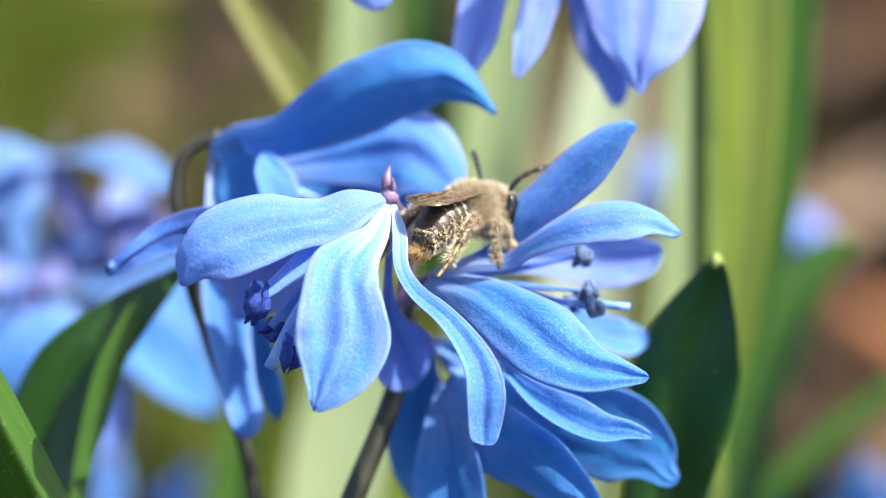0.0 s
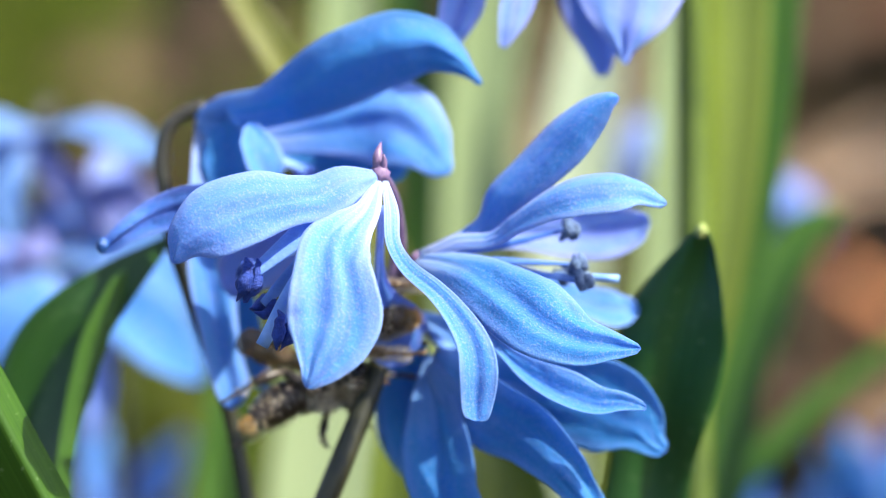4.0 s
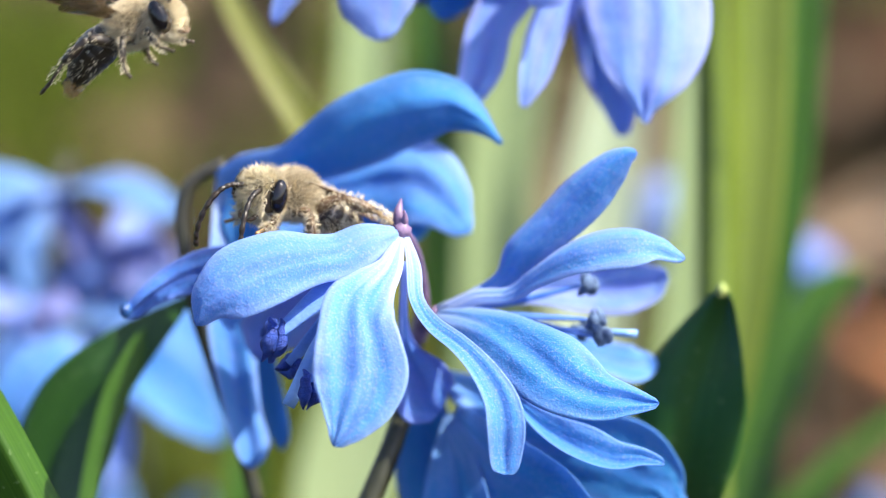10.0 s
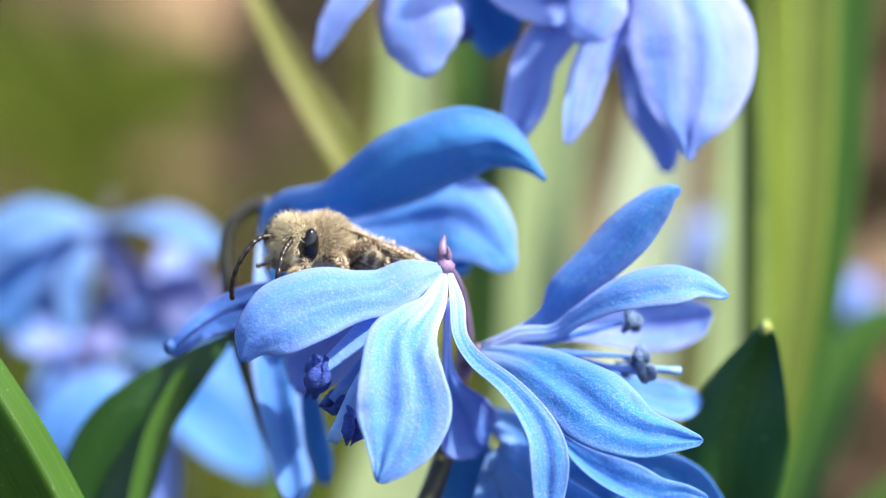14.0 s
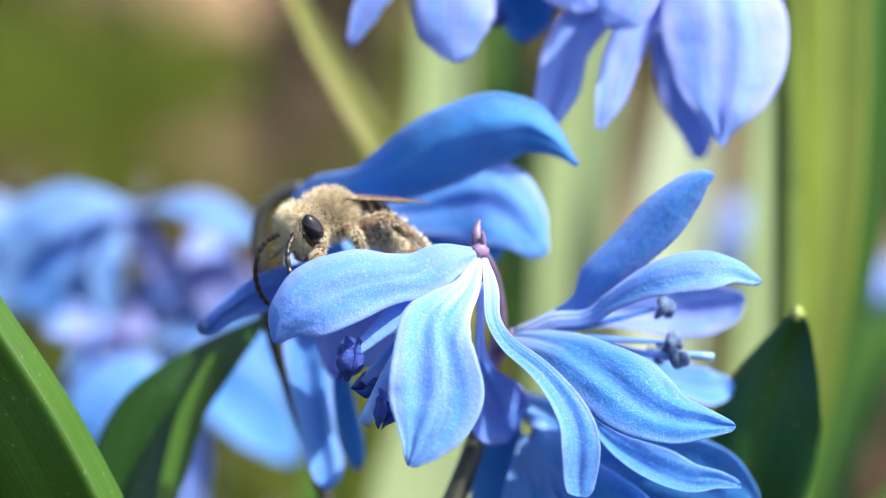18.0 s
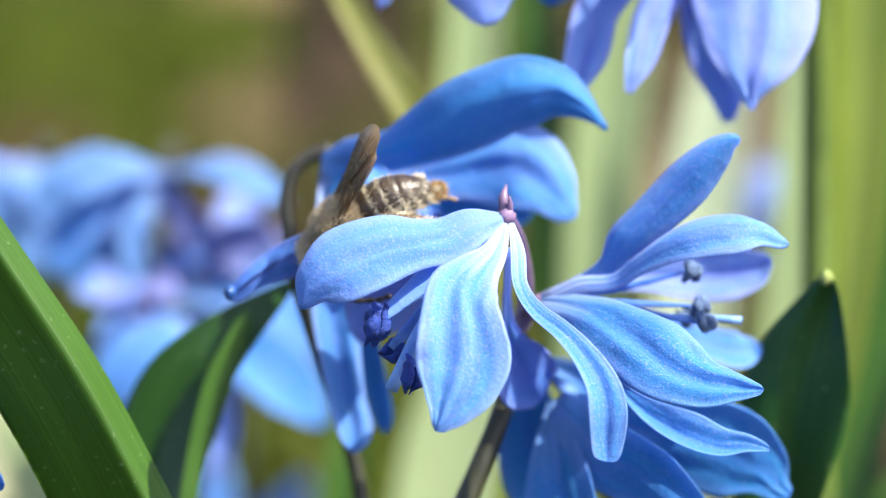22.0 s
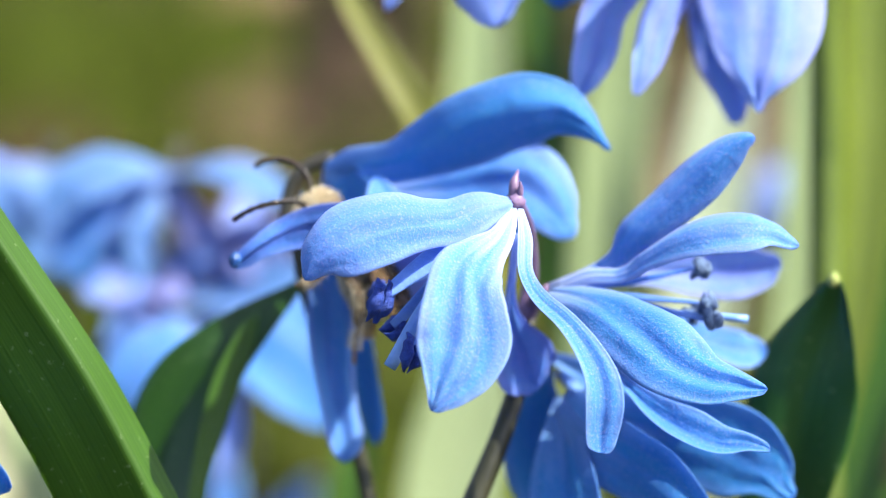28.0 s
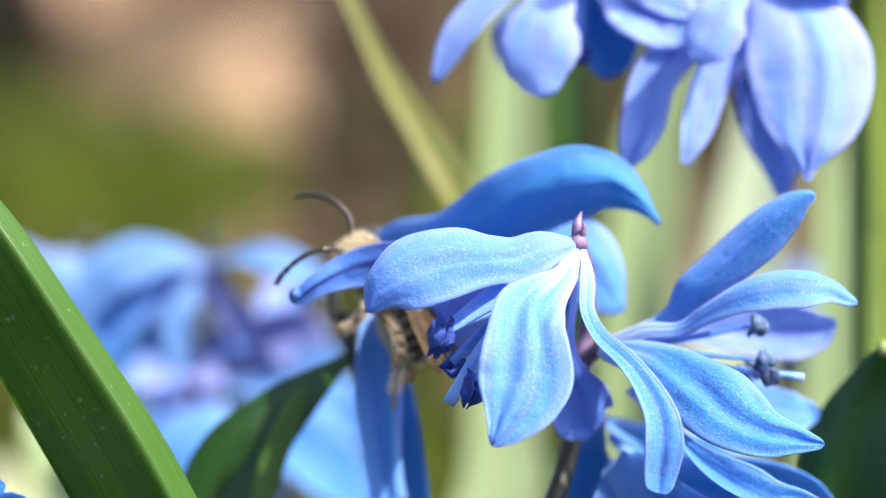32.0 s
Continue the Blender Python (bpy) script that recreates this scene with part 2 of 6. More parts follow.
def ground_material():
    m = Nodes("soil_and_moss", 0.9)
    big, mid, fine = m.noise(9, 3.0), m.noise(38, 4.0), m.noise(320, 4.0)
    c = m.ramp(mid, [(0.36, (0.007, 0.004, 0.002)), (0.5, (0.024, 0.013, 0.006)), (0.66, (0.055, 0.032, 0.016))])
    g = m.ramp(mid, [(0.35, (0.007, 0.011, 0.001)), (0.65, (0.024, 0.032, 0.002))])
    c = m.mix(m.ramp(big, [(0.44, (0, 0, 0)), (0.56, (1, 1, 1))]), c, g)
    c = m.mix(m.math("MULTIPLY", fine, 0.5), c, (0.05, 0.035, 0.02))
    m.color(c)
    m.bump(m.math("ADD", mid, fine), 0.8, 0.004)
    m.bsdf.inputs["Specular IOR Level"].default_value = 0.12
    return m.mat


SOIL = ground_material()


# ---- shapes ----
def part(name, bm, material, parent=None, label=""):
    """Links a bmesh made in millimetres as one mesh object under its thing."""
    bmesh.ops.recalc_face_normals(bm, faces=bm.faces)
    return link_mesh(name, bm, material, parent, label)


def link_mesh(name, bm, material, parent=None, label=""):
    for v in bm.verts:
        v.co *= 0.001
    for f in bm.faces:
        f.smooth = True
    me = bpy.data.meshes.new(name)
    bm.to_mesh(me)
    bm.free()
    me.materials.append(material)
    ob = new(name, me)
    ob.parent = parent
    return tagged(ob, label)


def thing(name, m, label, category, group=""):
    ob = new(name)
    ob.empty_display_size = 0.002
    ob.matrix_world = m
    return tagged(ob, label, category, group)


def curve(points, n):
    """Catmull-Rom through the points, n + 1 samples."""
    p = [Vector(q) for q in points]
    p = [p[0] * 2 - p[1]] + p + [p[-1] * 2 - p[-2]]
    out = []
    for i in range(n + 1):
        s = i / n * (len(p) - 3)
        k = min(int(s), len(p) - 4)
        f = s - k
        a, b, c, d = p[k:k + 4]
        out.append(0.5 * (2 * b + (c - a) * f + (2 * a - 5 * b + 4 * c - d) * f * f + (3 * b - a - 3 * c + d) * f ** 3))
    return out


def profile(table, s):
    for (s0, a), (s1, b) in zip(table, table[1:]):
        if s <= s1:
            f = (s - s0) / (s1 - s0)
            f = f * f * (3 - 2 * f)
            return a + (b - a) * f
    return table[-1][1]


TEPAL = ((0, 0.20), (0.12, 0.34), (0.28, 0.62), (0.5, 0.97), (0.62, 1.0), (0.78, 0.86), (0.9, 0.56), (0.96, 0.34), (1, 0.10))
STRAP = ((0, 0.7), (0.5, 1.0), (0.75, 0.97), (0.88, 0.72), (0.95, 0.42), (1, 0.06))


def blade(points, width, facing, cup=0.25, thick=0.22, shape=TEPAL, wave=0.075, rib=0.045, seed=0, n=26, k=10, rag=0.05, fold=None, ridges=(), tip=0.0, crease=0.0):
    """A petal or leaf: a closed, thin shell along a spine, whose points may carry widths of their own; facing is a direction, or several from base to tip;
    fold is where across and how far the margin turns back; ridges run lengthwise: place across, height, spread, start and end; tip rounds the end off; crease is the depth of fine puckers."""
    bm = bmesh.new()
    uvl = bm.loops.layers.uv.new("uv")
    sp = curve([q[:3] for q in points], n)
    wide = [q[0] for q in curve([(q[3], 0, 0) for q in points], n)] if len(points[0]) == 4 else None
    ways = [Vector(q).normalized() for q in ((facing, facing) if isinstance(facing[0], (int, float)) else facing)]
    front, back = [], []
    for i, p in enumerate(sp):
        s = i / n
        g = min(int(s * (len(ways) - 1)), len(ways) - 2)
        t = (sp[min(i + 1, n)] - sp[max(i - 1, 0)]).normalized()
        nn = ways[g].lerp(ways[g + 1], s * (len(ways) - 1) - g)
        side = t.cross(nn).normalized()
        nn = side.cross(t).normalized()
        w = max(wide[i], 0.04) / 2 if wide else width * profile(shape, s) / 2
        if tip and s > tip:
            w *= math.sqrt(max(0.012, 1 - ((s - tip) / (1 - tip)) ** 2))
        span = w * 2 if wide else width
        ra, rb = [], []
        for j in range(k + 1):
            x = j / k * 2 - 1
            wob = noise.noise(Vector((x * 1.3 + seed * 7.1, s * 3.2 + seed, seed * 3.3)))
            ragged = 1 + rag * noise.noise(Vector((s * 9 + seed, math.copysign(3.0, x), seed)))
            h = cup * (x * x - 0.3) * w + wave * span * wob * (0.3 + abs(x)) - rib * span * math.exp(-(x / 0.16) ** 2) * (1 - s)
            for at, high, spread, s0, s1 in ridges:
                if s0 < s < s1:
                    lane = at + 0.22 * noise.noise(Vector((s * 3.1 + seed, at * 3, seed)))
                    h += high * (0.62 + 0.4 * noise.noise(Vector((s * 4.3, at * 5, seed * 1.3)))) * math.exp(-((x - lane) / (spread * 1.25)) ** 2) * math.sin(math.pi * (s - s0) / (s1 - s0)) ** 0.7
            if crease:
                h += 0.8 * crease * noise.noise(Vector((x * 2.6 + seed * 1.7, s * 4.5 + 0.8 * x, seed * 5.1))) + 0.4 * crease * noise.noise(Vector((x * 6 + seed, s * 8, seed * 2.3)))
            q = p + side * (x * w * ragged) + nn * h
            if fold and (x > fold[0] if fold[0] > 0 else x < fold[0]):
                over = abs(x - fold[0]) * w * ragged
                q += side * math.copysign(over, x) * (math.cos(fold[1]) - 1) - nn * over * math.sin(fold[1])
            e = thick * (1 - 0.92 * x * x) * (1 - 0.5 * s) + 0.012
            ra.append(bm.verts.new(q + nn * e / 2))
            rb.append(bm.verts.new(q - nn * e / 2))
        front.append(ra)
        back.append(rb)

    def quad(a, b, c, d, uv):
        f = bm.faces.new((a, b, c, d))
        for lp, (x, y) in zip(f.loops, uv):
            lp[uvl].uv = (x, y)
    for i in range(n):
        s0, s1 = i / n, (i + 1) / n
        for j in range(k):
            a, b = j / k, (j + 1) / k
            quad(front[i][j], front[i][j + 1], front[i + 1][j + 1], front[i + 1][j], ((a, s0), (b, s0), (b, s1), (a, s1)))
            quad(back[i][j], back[i + 1][j], back[i + 1][j + 1], back[i][j + 1], ((a, s0), (a, s1), (b, s1), (b, s0)))
        quad(front[i][0], front[i + 1][0], back[i + 1][0], back[i][0], ((0, s0), (0, s1), (0, s1), (0, s0)))
        quad(front[i][k], back[i][k], back[i + 1][k], front[i + 1][k], ((1, s0), (1, s0), (1, s1), (1, s1)))
    for j in range(k):
        a, b = j / k, (j + 1) / k
        quad(front[0][j], back[0][j], back[0][j + 1], front[0][j + 1], ((a, 0), (a, 0), (b, 0), (b, 0)))
        quad(front[n][j], front[n][j + 1], back[n][j + 1], back[n][j], ((a, 1), (b, 1), (b, 1), (a, 1)))
    return bm


def tube(points, radii, n=16, sides=10, bm=None, flat=1.0):
    """A tapered stalk through the points; radii run along it."""
    bm = bm or bmesh.new()
    sp = curve(points, n)
    t0 = (sp[1] - sp[0]).normalized()
    a = t0.orthogonal().normalized()
    rings = []
    for i, p in enumerate(sp):
        t = (sp[min(i + 1, n)] - sp[max(i - 1, 0)]).normalized()
        a = (a - t * a.dot(t)).normalized()
        b = t.cross(a)
        s = i / n * (len(radii) - 1)
        q = min(int(s), len(radii) - 2)
        r = radii[q] + (radii[q + 1] - radii[q]) * (s - q)
        rings.append([bm.verts.new(p + (a * math.cos(g) + b * math.sin(g) * flat) * r) for g in (2 * math.pi * j / sides for j in range(sides))])
    for r0, r1 in zip(rings, rings[1:]):
        for j in range(sides):
            bm.faces.new((r0[j], r0[(j + 1) % sides], r1[(j + 1) % sides], r1[j]))
    bm.faces.new(rings[0][::-1])
    bm.faces.new(rings[-1])
    return bm


def blob(centre, radii, bm=None, u=18, v=12, rough=0.0, seed=0, turn=None):
    """A lumpy ellipsoid."""
    bm = bm or bmesh.new()
    made = bmesh.ops.create_uvsphere(bm, u_segments=u, v_segments=v, radius=1)["verts"]
    rot = turn or Matrix.Identity(3)
    for w in made:
        d = w.co.copy()
        k = 1 + rough * noise.noise(d * 2.3 + Vector((seed, seed * 2, 0)))
        w.co = Vector(centre) + rot @ Vector((d.x * radii[0] * k, d.y * radii[1] * k, d.z * radii[2] * k))
    return bm


# ---- flowers ----
counter = [0]


def petal(flower, points, width, facing, material=None, name="petal", **kw):
    counter[0] += 1
    return part(name, blade(points, width, facing, seed=counter[0], **kw), material or PETAL, flower)


def stamen(flower, points, anther, radius=0.28, size=(0.44, 1.15), material=None, flat=0.55, filament=None):
    """Flattened filament with a curled, two-lobed anther at its end."""
    st = part("stamen", tube(points, (radius * 1.3, radius * 1.2, radius * 0.5), 14, 10, flat=flat), filament or FILAMENT, flower, "pale blue filament with a dark blue anther")
    e, d = Vector(points[-1]), Vector(anther).normalized()
    o = d.orthogonal().normalized()
    bm = bmesh.new()
    for side in (-1, 1):
        c = o * side * size[0] * 0.62
        tube([e + c - d * size[1] * 0.55, e + c * 1.3 + o.cross(d) * 0.45, e + c * 0.7 + d * size[1] * 0.55], (size[0] * 0.12, size[0] * 0.62, size[0] * 0.78, size[0] * 0.6, size[0] * 0.1), 14, 9, bm)
    for v in bm.verts:
        v.co += Vector((noise.noise(v.co * 2.1), noise.noise(v.co * 2.1 + Vector((5, 0, 0))), noise.noise(v.co * 2.1 + Vector((0, 5, 0))))) * 0.22
    part("anther", bm, material or ANTHER, st, "dark blue anther" if material is None else "grey-blue open anther")
    return st


def stalk(flower, points, radii, material=None, name="pedicel"):
    return part(name, tube(points, radii, 20, 10), material or PURPLE, flower, "thin purple-brown stalk")


SQUILL = "flowers of the squill plants"
front_flower = thing("squill_flower", spot(-3.69, 0, 1.98), "blue nodding squill flower with splayed petals and dark anthers", "flower", SQUILL)
petal(front_flower, [(-0.36, 2, -0.41, 0.63), (-5, 4, -1.22, 1.56), (-8.5, 5, -1.85, 2.42), (-11.23, 5, -2.31, 2.75), (-13.27, 4.6, -2.97, 2.15), (-14.79, 4, -3.94, 1.43), (-15.68, 4, -4.73, 1.08), (-16.32, 4, -5.14, 0.49)], 1, ((-0.1, -0.9, -0.42), (-0.1, -0.9, -0.42)), PETAL_SHADED_VIOLET, cup=0.12, ridges=((0.2, 0.3, 0.3, 0.2, 1.0),), crease=0.06, wave=0.03, tip=0.95, n=44, k=22, rag=0.02)
petal(front_flower, [(-0.26, -1, -0.27, 0.93), (-1.82, -2, -0.65, 2.41), (-3.24, -2.8, -1.42, 2.91), (-4.64, -4, -1.66, 2.97), (-6.43, -5.2, -1.93, 3.96), (-8.05, -6, -2.49, 4.32), (-9.54, -6.3, -3.29, 4.09), (-10.65, -6.2, -4.16, 2.8), (-11.18, -6, -5.11, 1.14), (-11.37, -5.8, -5.49, 0.51)], 1, ((-0.15, -0.9, 0.3), (-0.25, -0.95, 0.12), (-0.3, -0.95, 0.05)), PETAL_PERI, cup=-0.22, ridges=((0.0, 0.22, 0.3, 0.3, 1.0), (-0.5, -0.2, 0.35, 0.1, 0.6)), crease=0.1, wave=0.045, tip=0.93, n=44, k=22, rag=0.02)
petal(front_flower, [(-0.13, -1, -0.56, 0.63), (-0.63, -3, -2.11, 1.56), (-1.54, -4.5, -3.19, 2.78), (-2.2, -5.6, -4.16, 3.92), (-2.4, -6.4, -5.22, 4.26), (-2.28, -7, -6.67, 4.89), (-2.19, -7.4, -8.23, 5.4), (-2.43, -7.8, -9.67, 4.56), (-2.91, -8, -10.92, 2.87), (-3.35, -8, -11.72, 1.34), (-3.65, -7.9, -12.14, 0.6)], 1, ((0, -0.85, 0.45), (0, -0.93, 0.3), (-0.05, -0.96, 0.2)), PETAL_FRONT, cup=0.16, ridges=((0.05, 0.42, 0.14, 0.15, 0.95), (-0.22, -0.25, 0.14, 0.2, 0.9), (0.36, -0.22, 0.16, 0.25, 0.9), (0.7, 0.15, 0.15, 0.3, 0.8)), crease=0.16, wave=0.05, tip=0.92, n=44, k=22, rag=0.02)
petal(front_flower, [(0.3, -1, -0.53, 0.36), (0.69, -2, -2.19, 0.91), (0.87, -3, -4, 0.92), (1.76, -4, -5.39, 1.07), (3.34, -5, -6.6, 1.26), (4.61, -5.6, -7.96, 1.6), (5.57, -6, -9.54, 2.04), (5.9, -6.2, -11.03, 2.24), (5.89, -6, -12.74, 1.89), (5.87, -6, -13.52, 1.46), (5.84, -6, -13.8, 0.66)], 1, ((0.4, -0.85, 0.3), (0.25, -0.93, 0.25), (0.1, -0.98, 0.1)), PETAL, cup=0.3, ridges=((-0.05, -0.16, 0.25, 0.25, 1.0), (-0.45, 0.14, 0.25, 0.3, 1.0)), crease=0.04, wave=0.03, tip=0.95, n=44, k=22, rag=0.02)
petal(front_flower, [(0.1, 2, -1.95, 0.43), (0.04, 4, -5.48, 0.63), (0.3, 5, -7.28, 1.7), (0.99, 6, -8.8, 3.49), (1.35, 6.4, -9.99, 3.72), (1.88, 6.6, -10.62, 2), (2.16, 6.7, -10.86, 0.9)], 1, ((0.3, -0.85, 0.1), (0.2, -0.95, -0.2)), PETAL_VIOLET, cup=0.25, ridges=((-0.2, 0.3, 0.3, 0.2, 1.0),), crease=0.08, wave=0.03, tip=0.9, n=44, k=22, rag=0.02)
petal(front_flower, [(-0.54, 3, -0.24), (-4.27, 7, -2.44), (-7.35, 9, -5.13), (-8.74, 10, -7.67)], 4.6, (0.1, -0.9, -0.4), PETAL_LILAC, cup=0.3)
stamen(front_flower, [(-0.96, -1, -1.3), (-4.12, -3, -3.55), (-7.36, -3.6, -6.35)], (-0.25, 0, -1), 0.72, (0.52, 2.4), flat=0.3)
stamen(front_flower, [(-0.97, 0, -1.62), (-3.54, -1, -4.53), (-6.42, -1.6, -7.74)], (-0.6, -0.3, -0.5), 0.62, (0.5, 1.4), flat=0.35)
stamen(front_flower, [(-0.79, -1, -1.95), (-3, -3, -5.79), (-5.3, -4, -9.21)], (-0.1, -0.3, -1), 0.60, (0.5, 2.0), flat=0.35)
stamen(front_flower, [(-0.7, 3, -1.03), (-3.38, 5, -4.59), (-5.53, 5, -8.22)], (0, 0, -1), 0.40, (0.56, 1.2))
stamen(front_flower, [(-0.62, 2, -1.03), (-3.68, 4, -3.92), (-7.58, 3, -5.88)], (-0.6, 0, -0.6), 0.38, (0.56, 1.2))
part("petal_tip", blob((-16.09, 3.6, -4.77), (0.36, 0.36, 0.44), rough=0.25), PETAL_TIP, front_flower, "dark blue swollen petal tip")
part("pistil", tube([(-0.99, 1, -1.95), (-4.15, -2, -5.8), (-6.37, -2.6, -10.09)], (0.5, 0.5, 0.5, 0.42), 14, 12, flat=0.7), STYLE, front_flower, "pale blue pistil")
bm = blob((-0.03, 0, -0.13), (0.55, 0.6, 0.62), rough=0.3)
tube([(-0.06, 0, -0.16), (-0.19, 0, 0.91), (-0.04, 0.4, 1.72)], (0.36, 0.3, 0.05), 8, 8, bm)
tube([(0.06, 0, -0.16), (0.2, -0.4, 0.58), (0.14, -0.6, 1.06)], (0.25, 0.18, 0.04), 8, 8, bm)
part("bract", bm, PURPLE, front_flower, "dark purple bract at the flower's base")
stalk(front_flower, [(0.03, 0.5, -0.13), (0.72, 5, -1.61), (1.08, 9, -4.29), (0.87, 9.5, -6.58)], (0.42, 0.45, 0.5))

side_flower = thing("squill_flower", spot(-1.63, 6, -2.95), "deep blue squill flower opening sideways beside the nodding one", "flower", SQUILL)
petal(side_flower, [(0.19, 0, 0.06, 0.91), (2.19, -0.6, 1.03, 0.92), (3.94, -1.2, 2.08, 1.39), (5.04, -1.8, 3.61, 2.45), (6.62, -2.4, 5.12, 2.83), (8.58, -3, 7.01, 3.02), (10.12, -3.5, 8.51, 2.25), (11.05, -3.9, 9.2, 1.24), (11.69, -4, 9.32, 0.56)], 1, ((0.1, -0.85, 0.3), (0, -0.85, 0.45), (0, -0.85, 0.45)), PETAL, cup=-0.5, ridges=((-0.05, 0.75, 0.55, 0.25, 1.0),), crease=0.06, wave=0.03, tip=0.95, n=44, k=22, rag=0.02)
petal(side_flower, [(0.46, -1, 0.17, 0.97), (2.32, -2, 1.01, 1.28), (4.29, -3, 1.21, 1.24), (5.74, -4, 2.2, 1.61), (7.6, -5, 3.29, 2.39), (9.45, -5.6, 3.87, 3.09), (11.38, -6, 4.05, 3), (12.76, -6, 3.94, 1.97), (13.73, -6, 3.5, 1.17), (14.33, -6, 3.18, 0.53)], 1, ((0, -0.75, 0.6), (0, -0.75, 0.65), (0.1, -0.7, 0.7)), PETAL_FRONT, cup=-0.3, ridges=((0.5, -0.3, 0.25, 0.3, 1.0), (-0.2, 0.2, 0.3, 0.2, 0.9)), crease=0.09, wave=0.03, tip=0.96, n=44, k=22, rag=0.02)
petal(side_flower, [(1.25, 2, 0.56, 0.85), (5.62, 4, 1.38, 1.73), (8.93, 5, 1.48, 3.01), (11.22, 5, 1.58, 3.33), (12.7, 5, 1.8, 2.51), (13.47, 5, 2.12, 1.39), (13.91, 5, 2.24, 0.63)], 1, ((0, -0.95, 0.0), (0, -0.95, -0.1)), PETAL_LILAC, cup=0.3, ridges=((0.2, -0.3, 0.3, 0.2, 1.0),), crease=0.08, wave=0.04, tip=0.94, n=44, k=22, rag=0.02)
petal(side_flower, [(0.08, -1, -0.07, 1.38), (1.27, -3, -0.21, 2.55), (2.96, -5.5, -0.65, 3.42), (4.56, -7.5, -1.51, 4.25), (6.09, -9, -2.52, 4.75), (7.57, -9.7, -3.62, 4.38), (9.15, -10, -4.44, 3.33), (10.75, -10, -4.73, 2.21), (11.88, -10, -4.86, 1.26), (12.69, -10, -4.95, 0.57)], 1, ((-0.05, -0.8, 0.55), (0, -0.88, 0.45), (0, -0.85, 0.5)), PETAL_MID, cup=-0.22, ridges=((-0.45, 0.55, 0.26, 0.2, 1.0), (0.05, -0.5, 0.28, 0.25, 1.0), (0.5, 0.3, 0.22, 0.3, 0.95)), crease=0.14, wave=0.05, tip=0.96, n=44, k=22, rag=0.02)
petal(side_flower, [(1.66, -1, -2.5, 0.53), (3.88, -2, -4.29, 0.66), (5.12, -3, -5.43, 0.84), (6.64, -4, -6.63, 1.72), (8.49, -5, -7.65, 2.49), (10.19, -5.4, -8.3, 2.16), (11.72, -5.5, -8.3, 1.36), (12.65, -5.5, -8.44, 0.84), (13.18, -5.5, -8.6, 0.38)], 1, ((0.1, -0.85, 0.2), (0.1, -0.75, 0.55), (0.2, -0.65, 0.7)), PETAL_MID, cup=0.6, ridges=((-0.7, 0.3, 0.2, 0.3, 1.0), (0.2, -0.25, 0.3, 0.2, 1.0)), crease=0.1, wave=0.05, tip=0.96, n=44, k=22, rag=0.02)
petal(side_flower, [(2.75, 2, -0.11, 0.9), (5.35, 3, -0.91, 1.19), (8.06, 4, -1.93, 1.86), (10.2, 5, -2.68, 2.06), (11.74, 5.5, -3.13, 2.33), (12.71, 6, -3.14, 1.6), (13.31, 6, -3.06, 0.72)], 1, ((0, -0.92, 0.3), (0, -0.92, 0.3)), PETAL, cup=0.2, crease=0.08, wave=0.03, tip=0.92, n=44, k=22, rag=0.02)
stamen(side_flower, [(1.16, 1, 0.15), (5.14, 0, 0.83), (8.76, -1, 1.73)], (0.1, 0, 1), 0.24, material=ANTHER_OPEN, filament=FILAMENT_SHADED)
stamen(side_flower, [(1.16, 1, -0.01), (5.13, -1, -0.15), (9.13, -2, -0.31)], (0.2, -0.3, 1), 0.24, material=ANTHER_OPEN, filament=FILAMENT_SHADED)
stamen(side_flower, [(1.16, 0, -0.17), (5.11, -2, -0.47), (9.43, -3, -1.34)], (0.3, -0.5, -1), 0.24, material=ANTHER_OPEN, filament=FILAMENT_SHADED)
stamen(side_flower, [(1.16, 2, -0.19), (5.17, 2, -0.69), (8.51, 2, -1.03)], (0.3, 0.3, -1), 0.24, material=ANTHER_OPEN, filament=FILAMENT_SHADED)
part("pistil", tube([(1.16, 1, -0.08), (6.45, -1, -0.81), (11.76, -2, -1.16)], (0.4, 0.2, 0.16, 0.24), 14, 10), STYLE, side_flower, "pale blue pistil")
stalk(side_flower, [(0.16, 1, -0.01), (-0.66, 3, -0.64), (-1.2, 3.5, -1.72)], (0.5, 0.5, 0.5))

# The neighbour's shade on this flower is carried by the petal colour.
lower_flower = thing("squill_flower", spot(-1.64, 9, -6.68), "blue squill flower below its neighbour, shade painted into its petals", "flower", SQUILL)
petal(lower_flower, [(0.99, 0, -2.21, 1.01), (1.07, -2, -5.72, 3.64), (1.37, -3, -8.08, 4.62), (1.84, -3.6, -10.36, 4.28), (2.61, -4, -12.32, 4.25), (3.03, -4, -13.97, 2.78), (3.19, -4, -14.79, 1.25)], 1, ((-0.35, -0.92, -0.15), (-0.35, -0.92, -0.15)), PETAL_SHADED, cup=0.2, ridges=((0.2, -0.5, 0.25, 0.1, 0.9),), crease=0.1, wave=0.04, tip=0.92, n=44, k=22, rag=0.02)
petal(lower_flower, [(1.04, -1, -2.35, 1.86), (3.86, -3.5, -5.15, 4.4), (6.48, -5, -6.57, 3.92), (8.34, -6, -8.23, 3), (9.49, -6, -9.71, 2.17), (10.72, -6, -11.35, 1.67), (12.13, -6, -12.43, 0.75)], 1, ((-0.25, -0.92, -0.3), (-0.15, -0.95, -0.2), (0.2, -0.85, 0.45)), PETAL_SHADED, cup=0.15, ridges=((0.1, 0.4, 0.3, 0.2, 1.0), (-0.5, -0.3, 0.25, 0.2, 0.9)), crease=0.12, wave=0.04, tip=0.97, n=44, k=22, rag=0.02)
